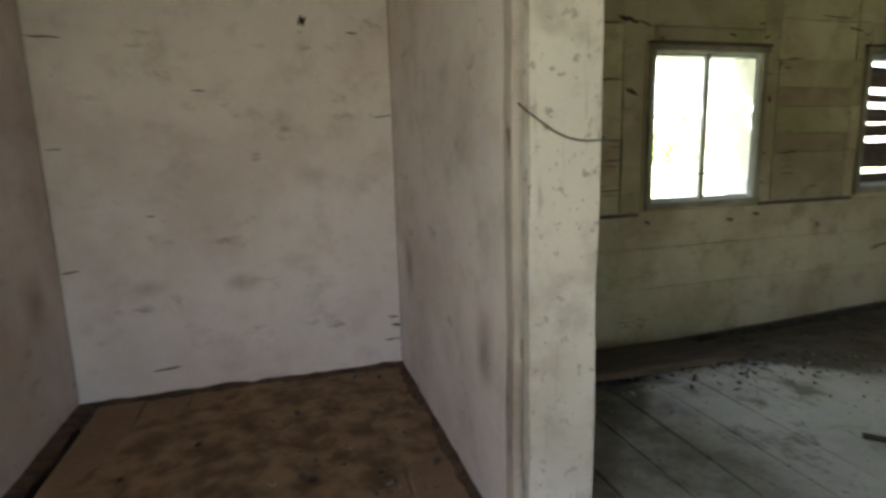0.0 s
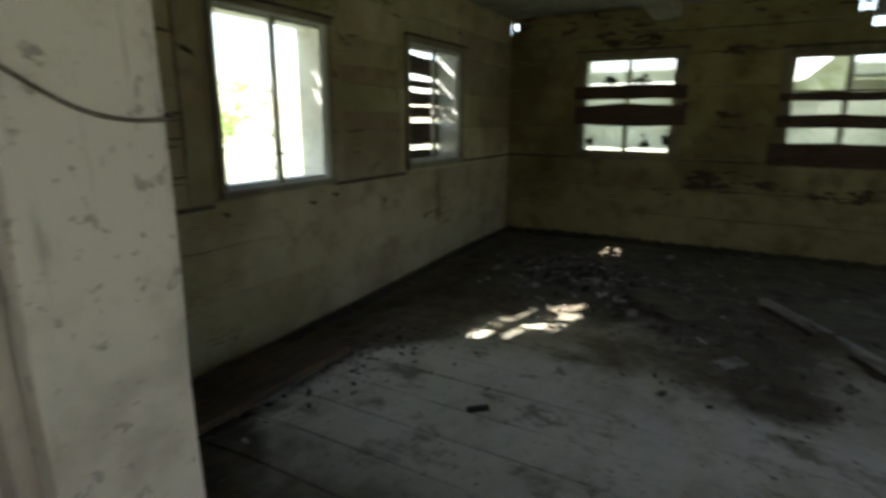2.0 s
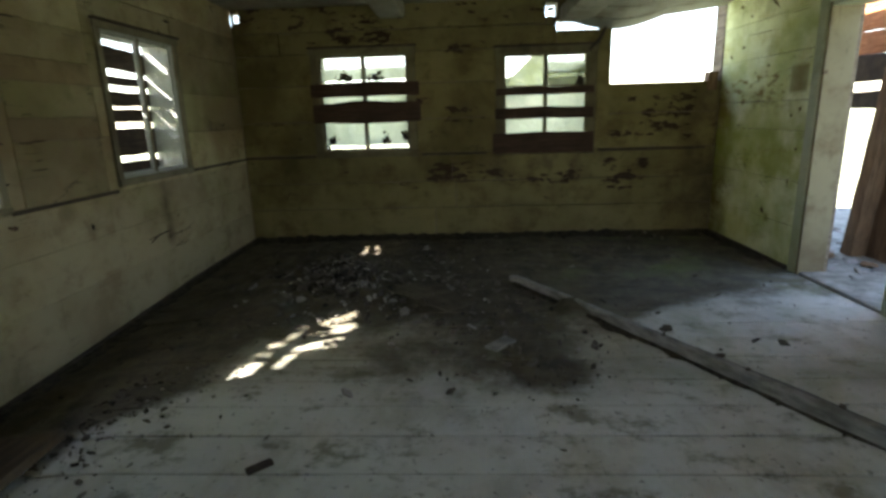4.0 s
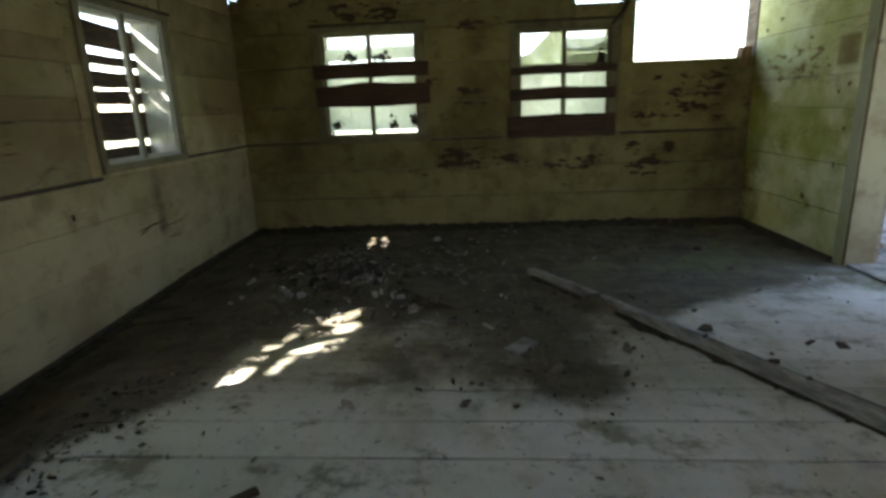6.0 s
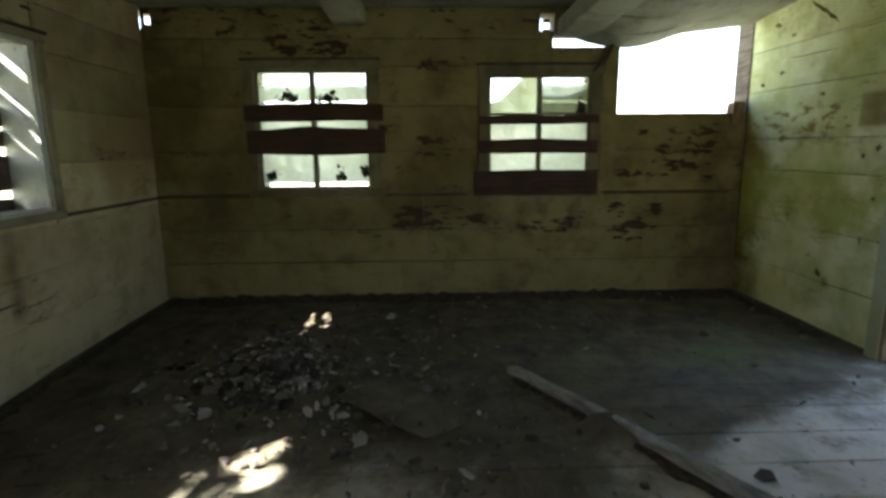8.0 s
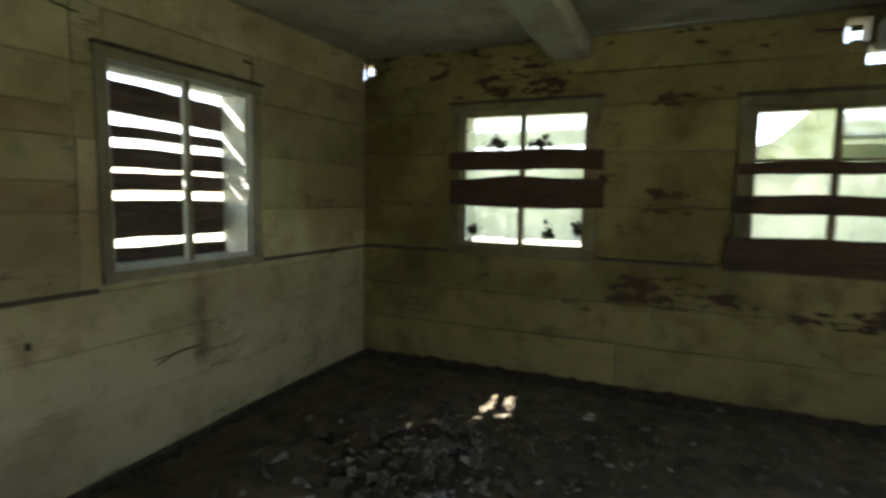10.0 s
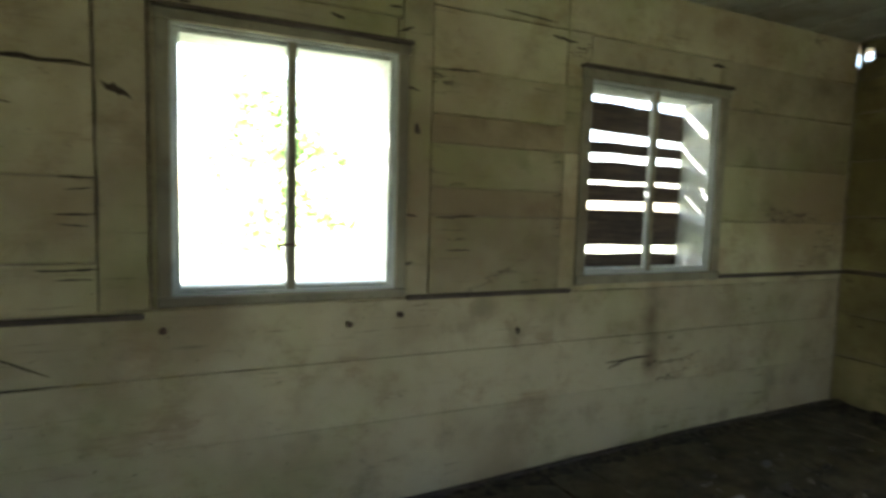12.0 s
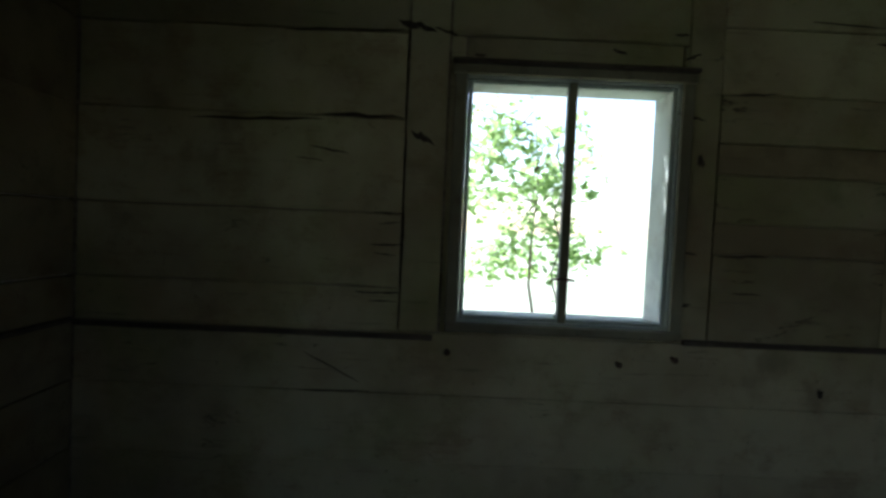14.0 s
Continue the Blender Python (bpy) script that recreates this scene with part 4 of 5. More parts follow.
def crack(wall, x, z, length, thick, tilt=0.0, y=None):
    """A dark split in a board: a thin, pointed sliver with a bent middle."""
    y, fill = (N_Y - 0.0052, M_SPLIT) if y is None else (y, M_RUST)
    n = 7
    bm = bmesh.new()
    top, low = [], []
    for i in range(n + 1):
        t = i / n
        w = thick * 0.5 * (math.sin(t * math.pi) ** 0.7 + 0.04) * rnd.uniform(0.6, 1.2)
        c = z + tilt * (t - 0.5) * length + rnd.uniform(-0.3, 0.3) * thick
        top.append(bm.verts.new((x + (t - 0.5) * length, y, c + w)))
        low.append(bm.verts.new((x + (t - 0.5) * length, y, c - w)))
    for i in range(n):
        bm.faces.new((low[i], low[i + 1], top[i + 1], top[i]))
    ext = bmesh.ops.extrude_face_region(bm, geom=bm.faces[:])
    for v in ext["geom"]:
        if isinstance(v, bmesh.types.BMVert):
            v.co.y += 0.004
    part("crack", bm, fill, wall, "dark split in the wood")


for x, z, l, w, t in ((2.25, 2.09, 0.5, 0.010, 0.03), (1.9, 1.715, 0.55, 0.012, 0.03), (2.33, 1.745, 0.34, 0.016, 0.0), (2.45, 1.35, 0.12, 0.008, 0.0), (2.46, 1.31, 0.09, 0.006, 0.1), (2.45, 1.22, 0.14, 0.010, 0.0),
                      (2.44, 1.18, 0.10, 0.006, -0.1), (2.42, 1.02, 0.2, 0.010, 0.0), (2.44, 0.985, 0.12, 0.006, 0.0), (2.2, 1.60, 0.16, 0.008, -0.15), (2.12, 1.56, 0.12, 0.006, -0.1), (2.58, 1.665, 0.10, 0.028, -0.5),
                      (2.54, 2.12, 0.16, 0.03, -0.2), (2.66, 2.10, 0.10, 0.012, -0.3), (2.80, 2.01, 0.05, 0.012, 0.0), (3.37, 2.05, 0.06, 0.016, -0.3), (3.67, 2.04, 0.07, 0.014, 0.4), (3.62, 2.13, 0.06, 0.010, 0.0), (3.73, 1.62, 0.03, 0.05, 0.0),
                      (2.24, 0.70, 0.24, 0.006, -0.5), (2.25, 0.60, 0.30, 0.006, 0.02), (3.92, 1.90, 0.24, 0.008, 0.06), (3.93, 1.235, 0.22, 0.012, 0.03), (3.95, 1.08, 0.14, 0.008, 0.0), (4.29, 0.68, 0.025, 0.045, 0.0), (5.57, 2.13, 0.10, 0.022, 0.0),
                      (3.68, 1.80, 0.12, 0.012, -0.2), (3.70, 1.24, 0.08, 0.010, -0.2), (3.69, 1.02, 0.07, 0.012, 0.2), (5.02, 0.465, 0.34, 0.014, 0.06), (4.93, 0.44, 0.12, 0.01, 0.3), (4.3, 2.20, 0.3, 0.006, -0.04), (4.5, 2.12, 0.16, 0.012, -0.1),
                      (2.515, 1.28, 0.010, 0.26, 0.0), (2.512, 1.60, 0.008, 0.16, 0.0)):
    crack(wall_north, x, z, l, w, t)
for x, z, l, w, t in ((0.99, 1.52, 0.10, 0.010, 0.1), (1.0, 0.31, 0.07, 0.010, 0.0), (1.015, 0.255, 0.06, 0.016, -0.1), (0.99, 0.165, 0.10, 0.008, 0.0), (-0.61, 0.74, 0.09, 0.012, 0.1), (-0.23, 0.15, 0.15, 0.010, 0.1), (-0.58, 1.91, 0.16, 0.010, 0.0),
                      (0.84, 1.975, 0.08, 0.008, 0.0), (0.59, 2.03, 0.05, 0.045, 0.5), (0.06, 1.66, 0.08, 0.007, 0.0), (-0.60, 1.37, 0.08, 0.007, 0.05), (-0.22, 1.01, 0.05, 0.006, 0.0)):
    crack(wall_north, 1.053 * x - 0.135, z, l, w, t)


for x, z, l, w, t in ((6.15, 1.95, 0.5, 0.006, 0.02), (5.62, 2.04, 0.25, 0.005, 0.0), (5.45, 1.29, 0.035, 0.030, 0.0), (5.44, 0.98, 0.03, 0.025, 0.0), (6.55, 2.23, 0.08, 0.03, 0.2), (6.35, 2.12, 0.05, 0.02, 0.0), (6.05, 2.22, 0.30, 0.035, 0.7), (5.85, 2.36, 0.22, 0.03, 0.9), (6.45, 1.86, 0.06, 0.025, 0.0), (6.68, 1.79, 0.05, 0.03, 0.0), (5.98, 1.66, 0.05, 0.02, 0.2), (5.83, 0.42, 0.06, 0.05, 0.3), (5.56, 1.24, 0.03, 0.03, 0.0), (5.50, 0.70, 0.02, 0.05, 0.0)):
    crack(wall_south, x, z, l, w, t, S_Y + 0.0014)

# a thin creeper on the open window's middle bar
vine = thing("creeper", (3.16, N_Y + 0.05, 0.93), "thin creeper with small leaves along the window's middle bar", "vine")
line = [(3.165 + 0.018 * math.sin(i * 1.3), N_Y + 0.055 + 0.01 * math.cos(i), 0.915 + i * 0.055) for i in range(15)]
part("stem", tube(line, 0.004, 5), M_DARK, vine)


def peg(x, z, name="wall_peg"):
    ob = thing(name, (x, N_Y - 0.004, z), "short dark iron peg driven into the board wall", "peg", group="wall pegs")
    part("shank", tube([(x, N_Y + 0.01, z), (x, N_Y - 0.035, z - 0.004)], 0.007, 8), M_IRON, ob)
    part("head", tube([(x, N_Y - 0.034, z - 0.003), (x, N_Y - 0.042, z - 0.005)], [0.014, 0.011], 8), M_IRON, ob)


peg(3.66, 0.80)
peg(2.72, 0.79)
peg(3.43, 0.77)


def litter(name, label, spots, material, seed, flat=0.25):
    """Crumbs that nobody could count. spots: x, y, spread x, spread y, how many, smallest, largest."""
    r = random.Random(seed)
    bm = bmesh.new()
    for x, y, sx, sy, n, s0, s1 in spots:
        for _ in range(n):
            px, py = r.gauss(x, sx), r.gauss(y, sy)
            if not (W_X + 0.05 < px < E_X - 0.05 and S_Y + 0.05 < py < N_Y - 0.05) or (1.0 < px < 1.26 and py > 1.55):
                continue
            heap = 0.075 * math.exp(-((px - 5.22) / 0.30) ** 2 - ((py - 2.05) / 0.26) ** 2)
            shard(bm, Vector((px, py, 0.004 + 0.012 * r.random() + heap + dip(px, py))), s0 + (s1 - s0) * r.random() ** 2.5, r, flat)
    return solid(name, bm, material, label, "litter", "stuff")


def mound(name, label, x0, x1, y0, y1, height, seed, material=None, cell=0.035):
    """Earth heaped on the floor, thinning out to nothing at its edges."""
    bm = bmesh.new()
    nx, ny = max(4, int((x1 - x0) / cell)), max(4, int((y1 - y0) / cell))
    grid = []
    for i in range(nx + 1):
        row = []
        for j in range(ny + 1):
            x, y = x0 + (x1 - x0) * i / nx, y0 + (y1 - y0) * j / ny
            u, v = 2 * i / nx - 1, 2 * j / ny - 1
            p = Vector((x * 2.1, y * 2.1, seed))
            edge = 1 - (u * u + v * v) + 0.5 * noise.noise(p)
            lumps = 0.55 + 0.6 * noise.noise(p * 3.0) + 0.35 * noise.noise(p * 9.0)
            row.append(bm.verts.new((x, y, max(-0.012, height * min(1.0, edge * 1.6) * max(0.08, lumps) - 0.004) + dip(x, y))))
        grid.append(row)
    for a, b in zip(grid, grid[1:]):
        for j in range(ny):
            bm.faces.new((a[j], b[j], b[j + 1], a[j + 1]))
    return solid(name, bm, material or M_FLOOR, label, "soil", "stuff", smooth=True)


mound("soil_heap", "dark crumbled earth gathered along the wall", 1.3, 4.4, 2.72, 3.40, 0.045, 1.0)
mound("soil_heap", "dark earth and rubbish in the room's corner", 4.2, 6.85, 1.0, 3.38, 0.045, 5.0)
mound("soil_heap", "dark earth washed in under the broken wall", 5.2, 6.85, -1.5, 1.6, 0.035, 9.0)
mound("soil_heap", "clod of dark earth against the fallen timber", 4.33, 4.63, 0.10, 0.40, 0.085, 3.0)
mound("soil_heap", "brown earth covering the alcove's floor", -0.64, 1.02, 1.9, 3.40, 0.03, 13.0, M_CLAY)
litter("dark_litter", "dark crumbs of bark, leaves and rotten wood", [(5.5, 2.0, 0.48, 0.45, 1500, 0.012, 0.085), (4.4, 0.95, 0.55, 0.45, 420, 0.008, 0.06), (5.6, -0.3, 0.6, 0.7, 260, 0.008, 0.05), (2.5, 2.85, 0.6, 0.17, 480, 0.008, 0.05),
        (3.6, 2.7, 0.6, 0.25, 260, 0.006, 0.045), (6.2, 0.2, 0.35, 0.8, 260, 0.015, 0.08), (3.9, 0.0, 0.9, 0.7, 40, 0.008, 0.04), (0.6, 2.7, 0.4, 0.4, 160, 0.01, 0.05), (3.0, 2.66, 0.22, 0.10, 90, 0.008, 0.05), (3.45, 2.42, 0.20, 0.12, 70, 0.008, 0.045), (3.55, 0.58, 0.16, 0.14, 140, 0.006, 0.03)], M_CHIPS, 4, 0.3)
litter("pale_litter", "pale flakes of plaster and limewash on the floor", [(5.3, 2.1, 0.30, 0.26, 560, 0.015, 0.09), (5.05, 1.95, 0.22, 0.22, 200, 0.025, 0.09), (4.9, 1.5, 0.5, 0.3, 90, 0.02, 0.10), (0.7, 2.5, 0.3, 0.4, 30, 0.008, 0.025),
        (4.2, 0.7, 0.8, 0.6, 40, 0.01, 0.05), (2.6, 2.5, 0.5, 0.25, 60, 0.01, 0.05)], M_PALE, 5, 0.2)
mound("rubble_heap", "low heap of dark earth and broken plaster", 4.75, 5.75, 1.6, 2.5, 0.085, 21.0, M_SOIL, 0.03)
litter("rubble", "broken dark clods, plaster lumps and splinters in a pile", [(5.2, 2.0, 0.26, 0.22, 300, 0.03, 0.11), (4.75, 1.55, 0.25, 0.2, 26, 0.03, 0.10), (4.5, 0.95, 0.4, 0.2, 40, 0.02, 0.09), (3.9, 0.75, 0.3, 0.2, 16, 0.02, 0.06)], M_CHIPS, 21, 0.55)
r = random.Random(77)
bm = bmesh.new()
for _ in range(260):
    px, py = r.gauss(5.8, 0.5), r.uniform(-3.4, S_Y - THICK - 0.05)
    shard(bm, Vector((px, py, -0.006)), 0.02 + 0.14 * r.random() ** 2.2, r, 0.15)
solid("annex_litter", bm, M_PALE, "pale rubble and broken boards on the annex floor", "litter", "stuff")
for x, y, s in ((5.55, -2.05, 0.16), (5.75, -2.2, 0.20), (6.2, -2.3, 0.22), (5.4, -2.35, 0.14)):
    bm = bmesh.new()
    shard(bm, Vector((x, y, -0.004)), s, r, 0.35)
    solid("debris_fragment", bm, M_BROWN, "chunk of broken brown timber on the annex floor", "debris", group="annex fragments")
r = random.Random(31)
for x, y, s in ((5.23, 2.42, 0.16), (5.62, 2.2, 0.13), (4.70, 1.59, 0.13), (4.44, 1.42, 0.12), (3.90, -0.67, 0.07), (3.87, -0.81, 0.09), (4.09, -0.23, 0.10), (3.82, 0.26, 0.11), (3.64, 0.63, 0.10), (5.0, 2.7, 0.15), (5.75, 1.7, 0.15)):
    bm = bmesh.new()
    shard(bm, Vector((x, y, 0.006)), s, r, 0.18)
    solid("debris_fragment", bm, M_CHIPS if s < 0.12 else M_PALE, "small broken fragment lying on the dirty floor", "debris", group="floor fragments")
bm = rough_box(-0.09, 0.09, -0.045, 0.045, 0.002, 0.02, 0.004, 0.006, 5, 3)
bm.transform(Matrix.Translation((3.88, 0.79, 0.004)) @ Matrix.Rotation(radians(-40), 4, "Z"))
solid("wood_scrap", bm, M_GREY, "flat pale scrap of wood on the floor", "scrap")
bm = rough_box(-0.05, 0.05, -0.018, 0.018, 0.002, 0.02, 0.004, 0.004, 5, 6)
bm.transform(Matrix.Translation((2.74, 1.79, 0.004)) @ Matrix.Rotation(radians(-48), 4, "Z"))
solid("wood_scrap", bm, M_DARK, "small dark splinter lying on the floorboards", "scrap")
# a flat sheet of old hardboard by the rubbish
bm = bmesh.new()
low = [bm.verts.new((x, y, 0.022 + z)) for x, y, z in ((5.12, 1.29, 0.012), (4.55, 0.93, 0.0), (4.40, 1.12, 0.0), (4.80, 1.58, 0.02))]
bm.faces.new(low)
ext = bmesh.ops.extrude_face_region(bm, geom=bm.faces[:])
for v in ext["geom"]:
    if isinstance(v, bmesh.types.BMVert):
        v.co.z += 0.006
solid("hardboard_sheet", bm, M_FLOOR, "torn grey hardboard sheet lying on rubbish", "sheet")
# splintered stick that hangs beside the broken corner
solid("broken_lath", tube([(E_X - 0.03, -0.30, 1.93), (E_X - 0.05, -0.40, 2.03), (E_X - 0.04, -0.47, 2.17)], [0.012, 0.018, 0.014], 5), M_DARK, "dark splintered lath leaning by the broken corner", "lath")
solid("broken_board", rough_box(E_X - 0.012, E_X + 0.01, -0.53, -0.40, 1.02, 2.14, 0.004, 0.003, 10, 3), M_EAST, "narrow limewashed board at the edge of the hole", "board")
solid("splintered_end", rough_box(E_X - 0.02, E_X + 0.10, -1.63, -1.53, 1.50, 1.68, 0.01, 0.03, 4, 8), M_BROWN, "splintered rotten timber end at the hole", "timber")

bm = bmesh.new()
lo = [bm.verts.new((E_X - 0.012, y, z)) for y, z in ((-0.10, 2.262), (-0.49, 2.165), (-0.50, 2.27), (-0.3, 2.30))]
bm.faces.new(lo)
ext = bmesh.ops.extrude_face_region(bm, geom=bm.faces[:])
for v in ext["geom"]:
    if isinstance(v, bmesh.types.BMVert):
        v.co.x += 0.02
solid("broken_board", bm, M_GREY, "splintered board end hanging above the window", "board")


def caught_leaves(y, z, w, h, seed):
    """A dark clump of dead leaves caught on a glazing bar."""
    r = random.Random(seed)
    bm = bmesh.new()
    for _ in range(26):
        own = bmesh.new()
        shard(own, Vector((0, 0, 0)), r.uniform(0.035, 0.075), r, 0.1)
        own.transform(Matrix.Translation((E_X + 0.008 + r.uniform(-0.006, 0.012), y + r.gauss(0, w * 0.35), z + abs(r.gauss(0, h * 0.5)))) @ Matrix.Rotation(r.uniform(0.6, 1.5), 4, "Y"))
        merge(bm, own)
    solid("leaf_clump", bm, M_SOIL, "dark clump of dead leaves caught on the window pane", "leaves", group="caught leaves")


for y, z, w, h, s in ((2.27, 1.71, 0.12, 0.07, 1), (1.95, 1.71, 0.12, 0.08, 2), (1.84, 1.04, 0.06, 0.12, 3), (2.42, 1.06, 0.06, 0.06, 4), (1.63, 1.08, 0.05, 0.08, 5), (-0.22, 1.60, 0.04, 0.09, 6)):
    caught_leaves(y, z, w, h, s)

# ---- outside ----
bm = bmesh.new()
s = 400
bm.faces.new([bm.verts.new(p) for p in ((-s, -s, -0.25), (s, -s, -0.25), (s, s, -0.25), (-s, s, -0.25))])
solid("ground", bm, M_GROUND, "rough grass ground round the house", "ground", "structure")


def leaf(bm, at, size, turn):
    """A lobed leaf, folded along its rib."""
    shape = [(0, 0), (0.32, 0.12), (0.50, 0.42), (0.28, 0.55), (0.0, 1.0), (-0.28, 0.55), (-0.50, 0.42), (-0.32, 0.12)]
    vs = [bm.verts.new(at + turn @ Vector((x * size, y * size, abs(x) * size * 0.35))) for x, y in shape]
    bm.faces.new((vs[0], vs[1], vs[2], vs[3], vs[4]))
    bm.faces.new((vs[0], vs[4], vs[5], vs[6], vs[7]))


def tree(at, height, crown_z, radius, leaves, seed, label, size=0.10, trunk_r=0.09, limbs=9, squash=0.8, lean=0.0):
    r = random.Random(seed)
    at = Vector(at)
    ob = thing("tree", tuple(at), label, "tree")
    top = at + Vector((r.uniform(-0.3, 0.3), r.uniform(-0.3, 0.3), height))
    spine = [at.lerp(top, i / 6) + Vector((r.uniform(-1, 1), r.uniform(-1, 1), 0)) * 0.05 * min(i, 1) for i in range(7)]
    part("trunk", tube(spine, [trunk_r * (1 - 0.8 * i / 6) for i in range(7)], 8), M_BARK, ob, smooth=True)
    tips = []
    for j in range(limbs):
        t = r.uniform(0.35, 0.95)
        base = at.lerp(top, t)
        a = j * 2.4 + r.uniform(-0.4, 0.4)
        reach = radius * r.uniform(0.6, 1.0)
        end = Vector((at.x + lean, at.y, at.z + crown_z)) + Vector((math.cos(a) * reach, math.sin(a) * reach, r.uniform(-0.7, 0.8) * radius * squash))
        mid = base.lerp(end, 0.5) + Vector((0, 0, 0.12 * radius))
        line = [base, base.lerp(mid, 0.5), mid, mid.lerp(end, 0.6), end]
        part("limb", tube(line, [trunk_r * 0.42, trunk_r * 0.34, trunk_r * 0.26, trunk_r * 0.16, trunk_r * 0.06], 6), M_BARK, ob, smooth=True)
        tips += [mid, mid.lerp(end, 0.5), end, end]
        for q in range(3):
            e2 = mid.lerp(end, r.uniform(0.2, 0.9)) + Vector((r.gauss(0, 1), r.gauss(0, 1), r.gauss(0, 0.7))) * radius * 0.28
            tips.append(e2)
            part("twig", tube([mid.lerp(end, 0.4), mid.lerp(e2, 0.7), e2], [trunk_r * 0.12, trunk_r * 0.08, trunk_r * 0.03], 5), M_BARK, ob)
    bm = bmesh.new()
    for i in range(leaves):
        c = r.choice(tips)
        p = c + Vector((r.gauss(0, 1), r.gauss(0, 1), r.gauss(0, 0.7))) * radius * 0.16
        turn = Euler((r.uniform(-0.9, 0.9) + 0.2, r.uniform(-0.9, 0.9), r.uniform(0, 6.28))).to_matrix()
        leaf(bm, p, size * r.uniform(0.6, 1.25), turn)
    tagged(part("crown", bm, M_LEAF, ob), kind="stuff")
    return ob


bm = bmesh.new()
r = random.Random(5)
for i in range(26):
    q = Vector(line[r.choice((2, 3, 3, 4, 4, 5, 6, 7, 9, 10))]) + Vector((r.uniform(-0.045, 0.045), r.uniform(0.0, 0.05), r.uniform(-0.03, 0.03)))
    leaf(bm, q, r.uniform(0.025, 0.05), Euler((r.uniform(-0.6, 1.2), r.uniform(-0.9, 0.9), r.uniform(0, 6.28))).to_matrix())
part("leaves", bm, M_LEAF, vine)

tree((3.70, 6.7, -0.25), 3.0, 1.75, 0.72, 1500, 3, "slender young maple with light green leaves by the window", 0.095, 0.022, 16, 1.45, -0.3)
tree((6.1, 7.5, -0.25), 2.4, 1.5, 0.45, 420, 8, "small thin sapling behind the house", 0.09, 0.018, 9, 1.6)
tree((-4.5, 9.5, -0.25), 7.0, 5.6, 2.6, 2600, 11, "broad leafy tree beside the house", 0.15, 0.14, 16)


# gaps in the leaves, by the spot of the wall's outer face that they light: x, z, half width, half height
GAPS_OPEN = ((3.440, 1.792, 0.088, 0.029), (3.364, 1.730, 0.062, 0.075), (3.201, 1.758, 0.067, 0.089), (2.985, 1.743, 0.050, 0.094), (3.202, 1.546, 0.075, 0.045), (3.139, 1.462, 0.052, 0.049), (3.029, 1.423, 0.041, 0.051), (2.955, 1.590, 0.047, 0.033), (2.884, 1.645, 0.030, 0.034), (2.839, 1.429, 0.058, 0.057), (2.813, 1.539, 0.036, 0.031), (2.759, 1.402, 0.048, 0.026), (3.073, 1.564, 0.025, 0.022), (3.352, 1.568, 0.030, 0.026), (3.500, 1.670, 0.020, 0.030), (3.500, 1.580, 0.016, 0.020))
GAPS_SLATTED = ((5.438, 1.590, 0.040, 0.040), (5.298, 1.590, 0.040, 0.040), (5.193, 1.590, 0.040, 0.040), (5.013, 1.590, 0.040, 0.040), (5.529, 1.710, 0.045, 0.050), (5.369, 1.710, 0.045, 0.050), (5.264, 1.710, 0.045, 0.050), (5.094, 1.710, 0.045, 0.050), (5.500, 1.450, 0.030, 0.030), (5.510, 1.940, 0.030, 0.040))


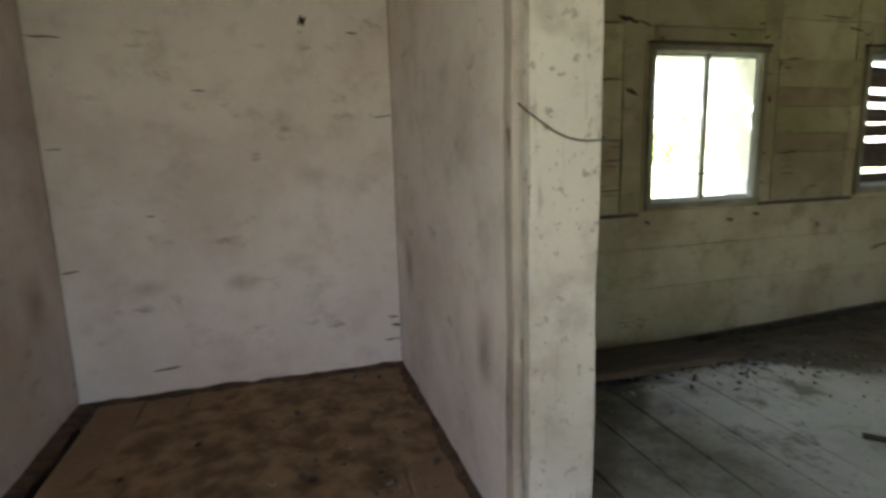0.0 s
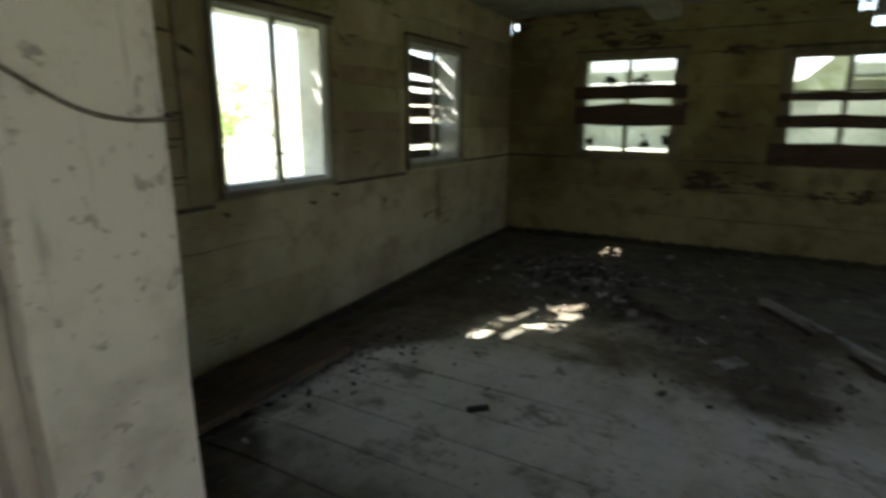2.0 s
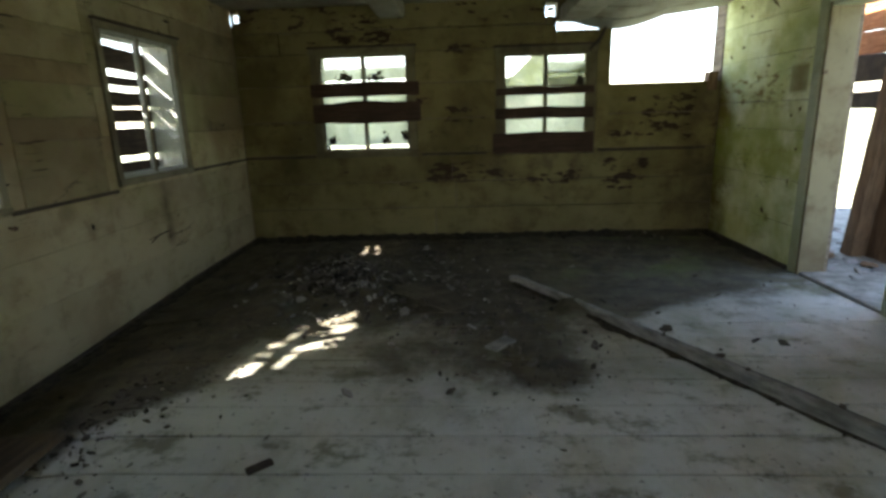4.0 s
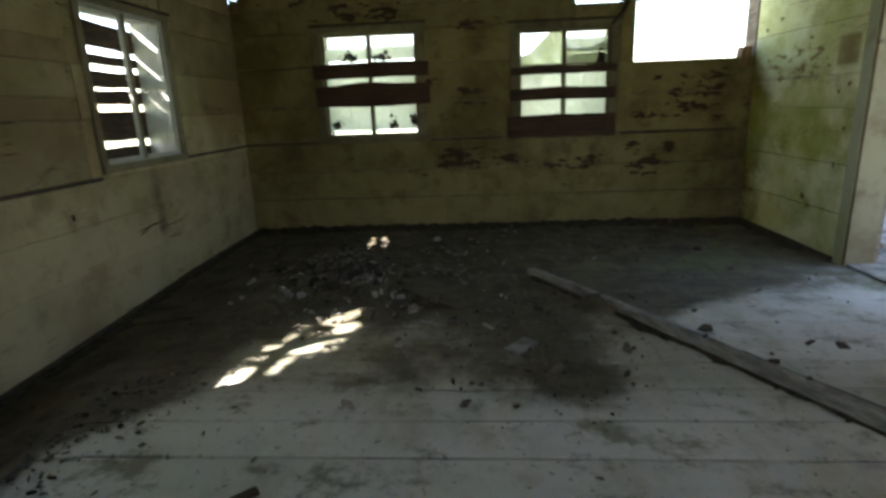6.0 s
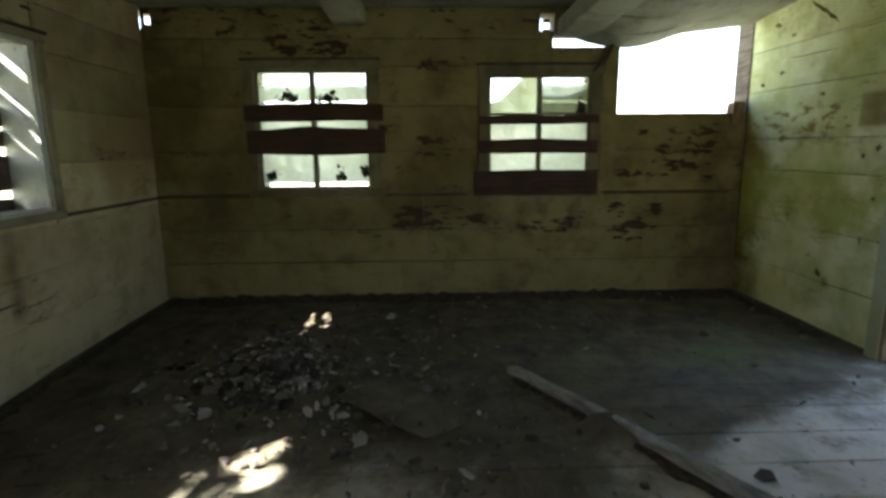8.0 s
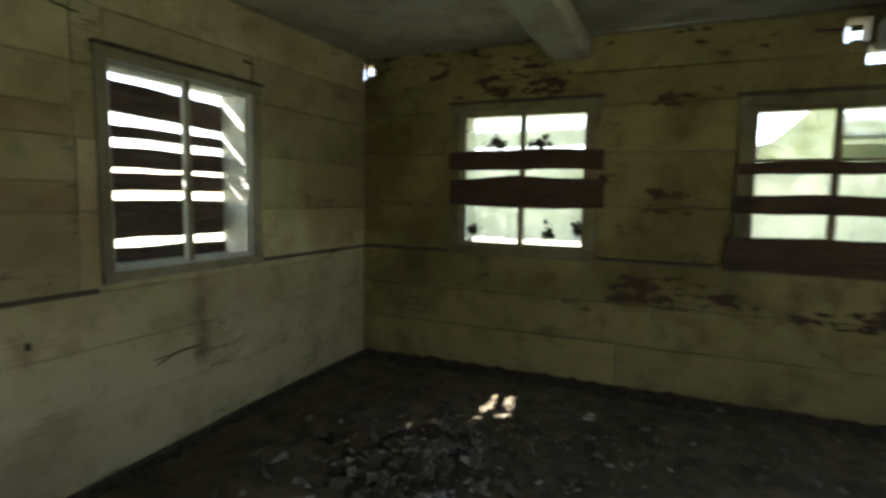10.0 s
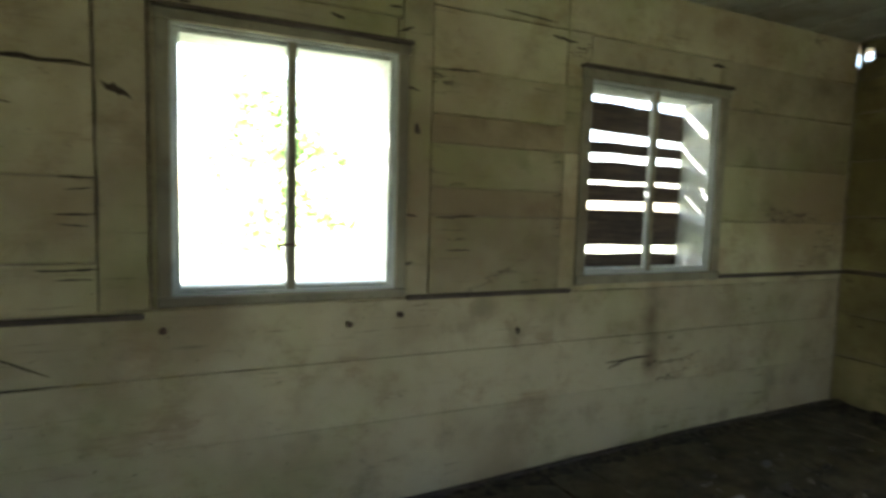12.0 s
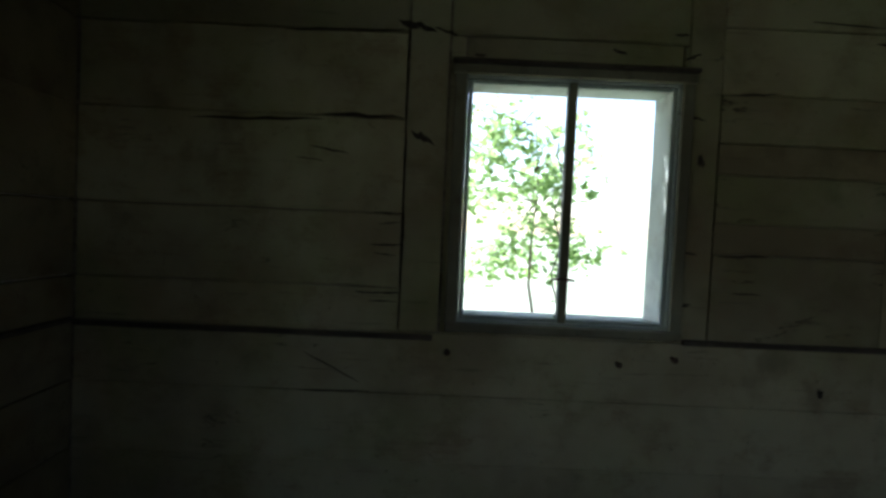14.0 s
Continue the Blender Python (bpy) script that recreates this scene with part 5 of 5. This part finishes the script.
def sun_screen():
    """An unseen tree added by the north wall; its leaf curtain shapes the sun patches."""
    r = random.Random(17)
    toward = SUN_TO.to_track_quat("Z", "Y").to_matrix()
    ob = thing("tree", (1.1, 5.5, -0.25), "unseen leaning tree, its leaf curtain added to break up the sun", "tree")
    part("trunk", tube([(1.1, 5.5, -0.25), (1.2, 5.45, 0.8), (1.35, 5.35, 1.8), (1.5, 5.2, 2.9), (1.5, 5.2, 4.2)], [0.10, 0.085, 0.07, 0.05, 0.02], 8), M_BARK, ob, smooth=True)
    part("limb", tube([(1.44, 5.26, 2.5), (1.6, 5.5, 2.9), (2.1, 5.6, 3.2), (2.8, 5.6, 3.3)], [0.04, 0.03, 0.02, 0.008], 6), M_BARK, ob, smooth=True)
    part("limb", tube([(1.5, 5.2, 2.85), (2.3, 5.7, 3.5), (3.5, 6.15, 3.8), (4.9, 6.25, 3.85)], [0.045, 0.035, 0.025, 0.008], 6), M_BARK, ob, smooth=True)
    bm = bmesh.new()
    # a dense curtain of leaves before each window, with a few gaps in it
    for gaps, x0, x1, n, near, far in ((GAPS_OPEN, 2.40, 3.95, 7000, 2.6, 2.85), (GAPS_SLATTED, 4.40, 6.0, 6500, 3.4, 3.7)):
        for _ in range(n):
            x, z = r.uniform(x0, x1), r.uniform(0.8, 2.25)
            size = r.uniform(0.03, 0.075)
            clear = min(math.hypot((x - u) / (a * 0.9 + 0.004 + size * 0.45), (z - w) / (b * 0.9 + 0.004 + size * 0.45)) for u, w, a, b in gaps)
            if clear < 1:
                continue
            p = Vector((x, N_Y + THICK + 0.03, z)) + SUN_TO * r.uniform(near, far)
            turn = Euler((r.uniform(-0.5, 0.5), r.uniform(-0.5, 0.5), r.uniform(0, 6.28))).to_matrix()
            leaf(bm, p - toward @ turn @ Vector((0, size * 0.45, 0)), size, toward @ turn)
    for _ in range(900):
        p = Vector((1.5 + r.gauss(0, 0.5), 5.2 + r.gauss(0, 0.5), 3.7 + r.gauss(0, 0.5)))
        leaf(bm, p, r.uniform(0.06, 0.11), Euler((r.uniform(-0.9, 0.9), r.uniform(-0.9, 0.9), r.uniform(0, 6.28))).to_matrix())
    tagged(part("crown", bm, M_LEAF, ob), kind="stuff")


sun_screen()

# ---- boards of the floor ----
def floorboard(x0, x1, y0, y1, dz):
    """A board with eased edges that follows the sunken floor."""
    cuts = [y for y in (2.5, 2.7, 2.9, 3.1, 3.25) if y0 + 0.05 < y < y1 - 0.05]
    bm = bmesh.new()
    rings = []
    for y in [y0] + cuts + [y1]:
        z = dz + dip((x0 + x1) / 2, y)
        rings.append([bm.verts.new((x, y, z + h)) for x, h in ((x0, -0.03), (x0, -0.003), (x0 + 0.004, 0), (x1 - 0.004, 0), (x1, -0.003), (x1, -0.03))])
    for p, q in zip(rings, rings[1:]):
        for j in range(6):
            bm.faces.new((p[j], p[(j + 1) % 6], q[(j + 1) % 6], q[j]))
    bm.faces.new(rings[0])
    bm.faces.new(rings[-1])
    return bm


x, edges = 2.46 - 13 * 0.245, []
while x < E_X:
    edges.append(x)
    x += 0.245 + rnd.uniform(-0.012, 0.012)
edges.append(E_X + 0.0)
for a, b in zip(edges, edges[1:]):
    a = max(a, W_X)
    if b - a < 0.03:
        continue
    cut = rnd.uniform(-0.6, 1.6)
    for y0, y1 in ((S_Y, cut), (cut, N_Y)):
        dz = rnd.uniform(-0.003, 0.003)
        g = rnd.uniform(0.0035, 0.0065)
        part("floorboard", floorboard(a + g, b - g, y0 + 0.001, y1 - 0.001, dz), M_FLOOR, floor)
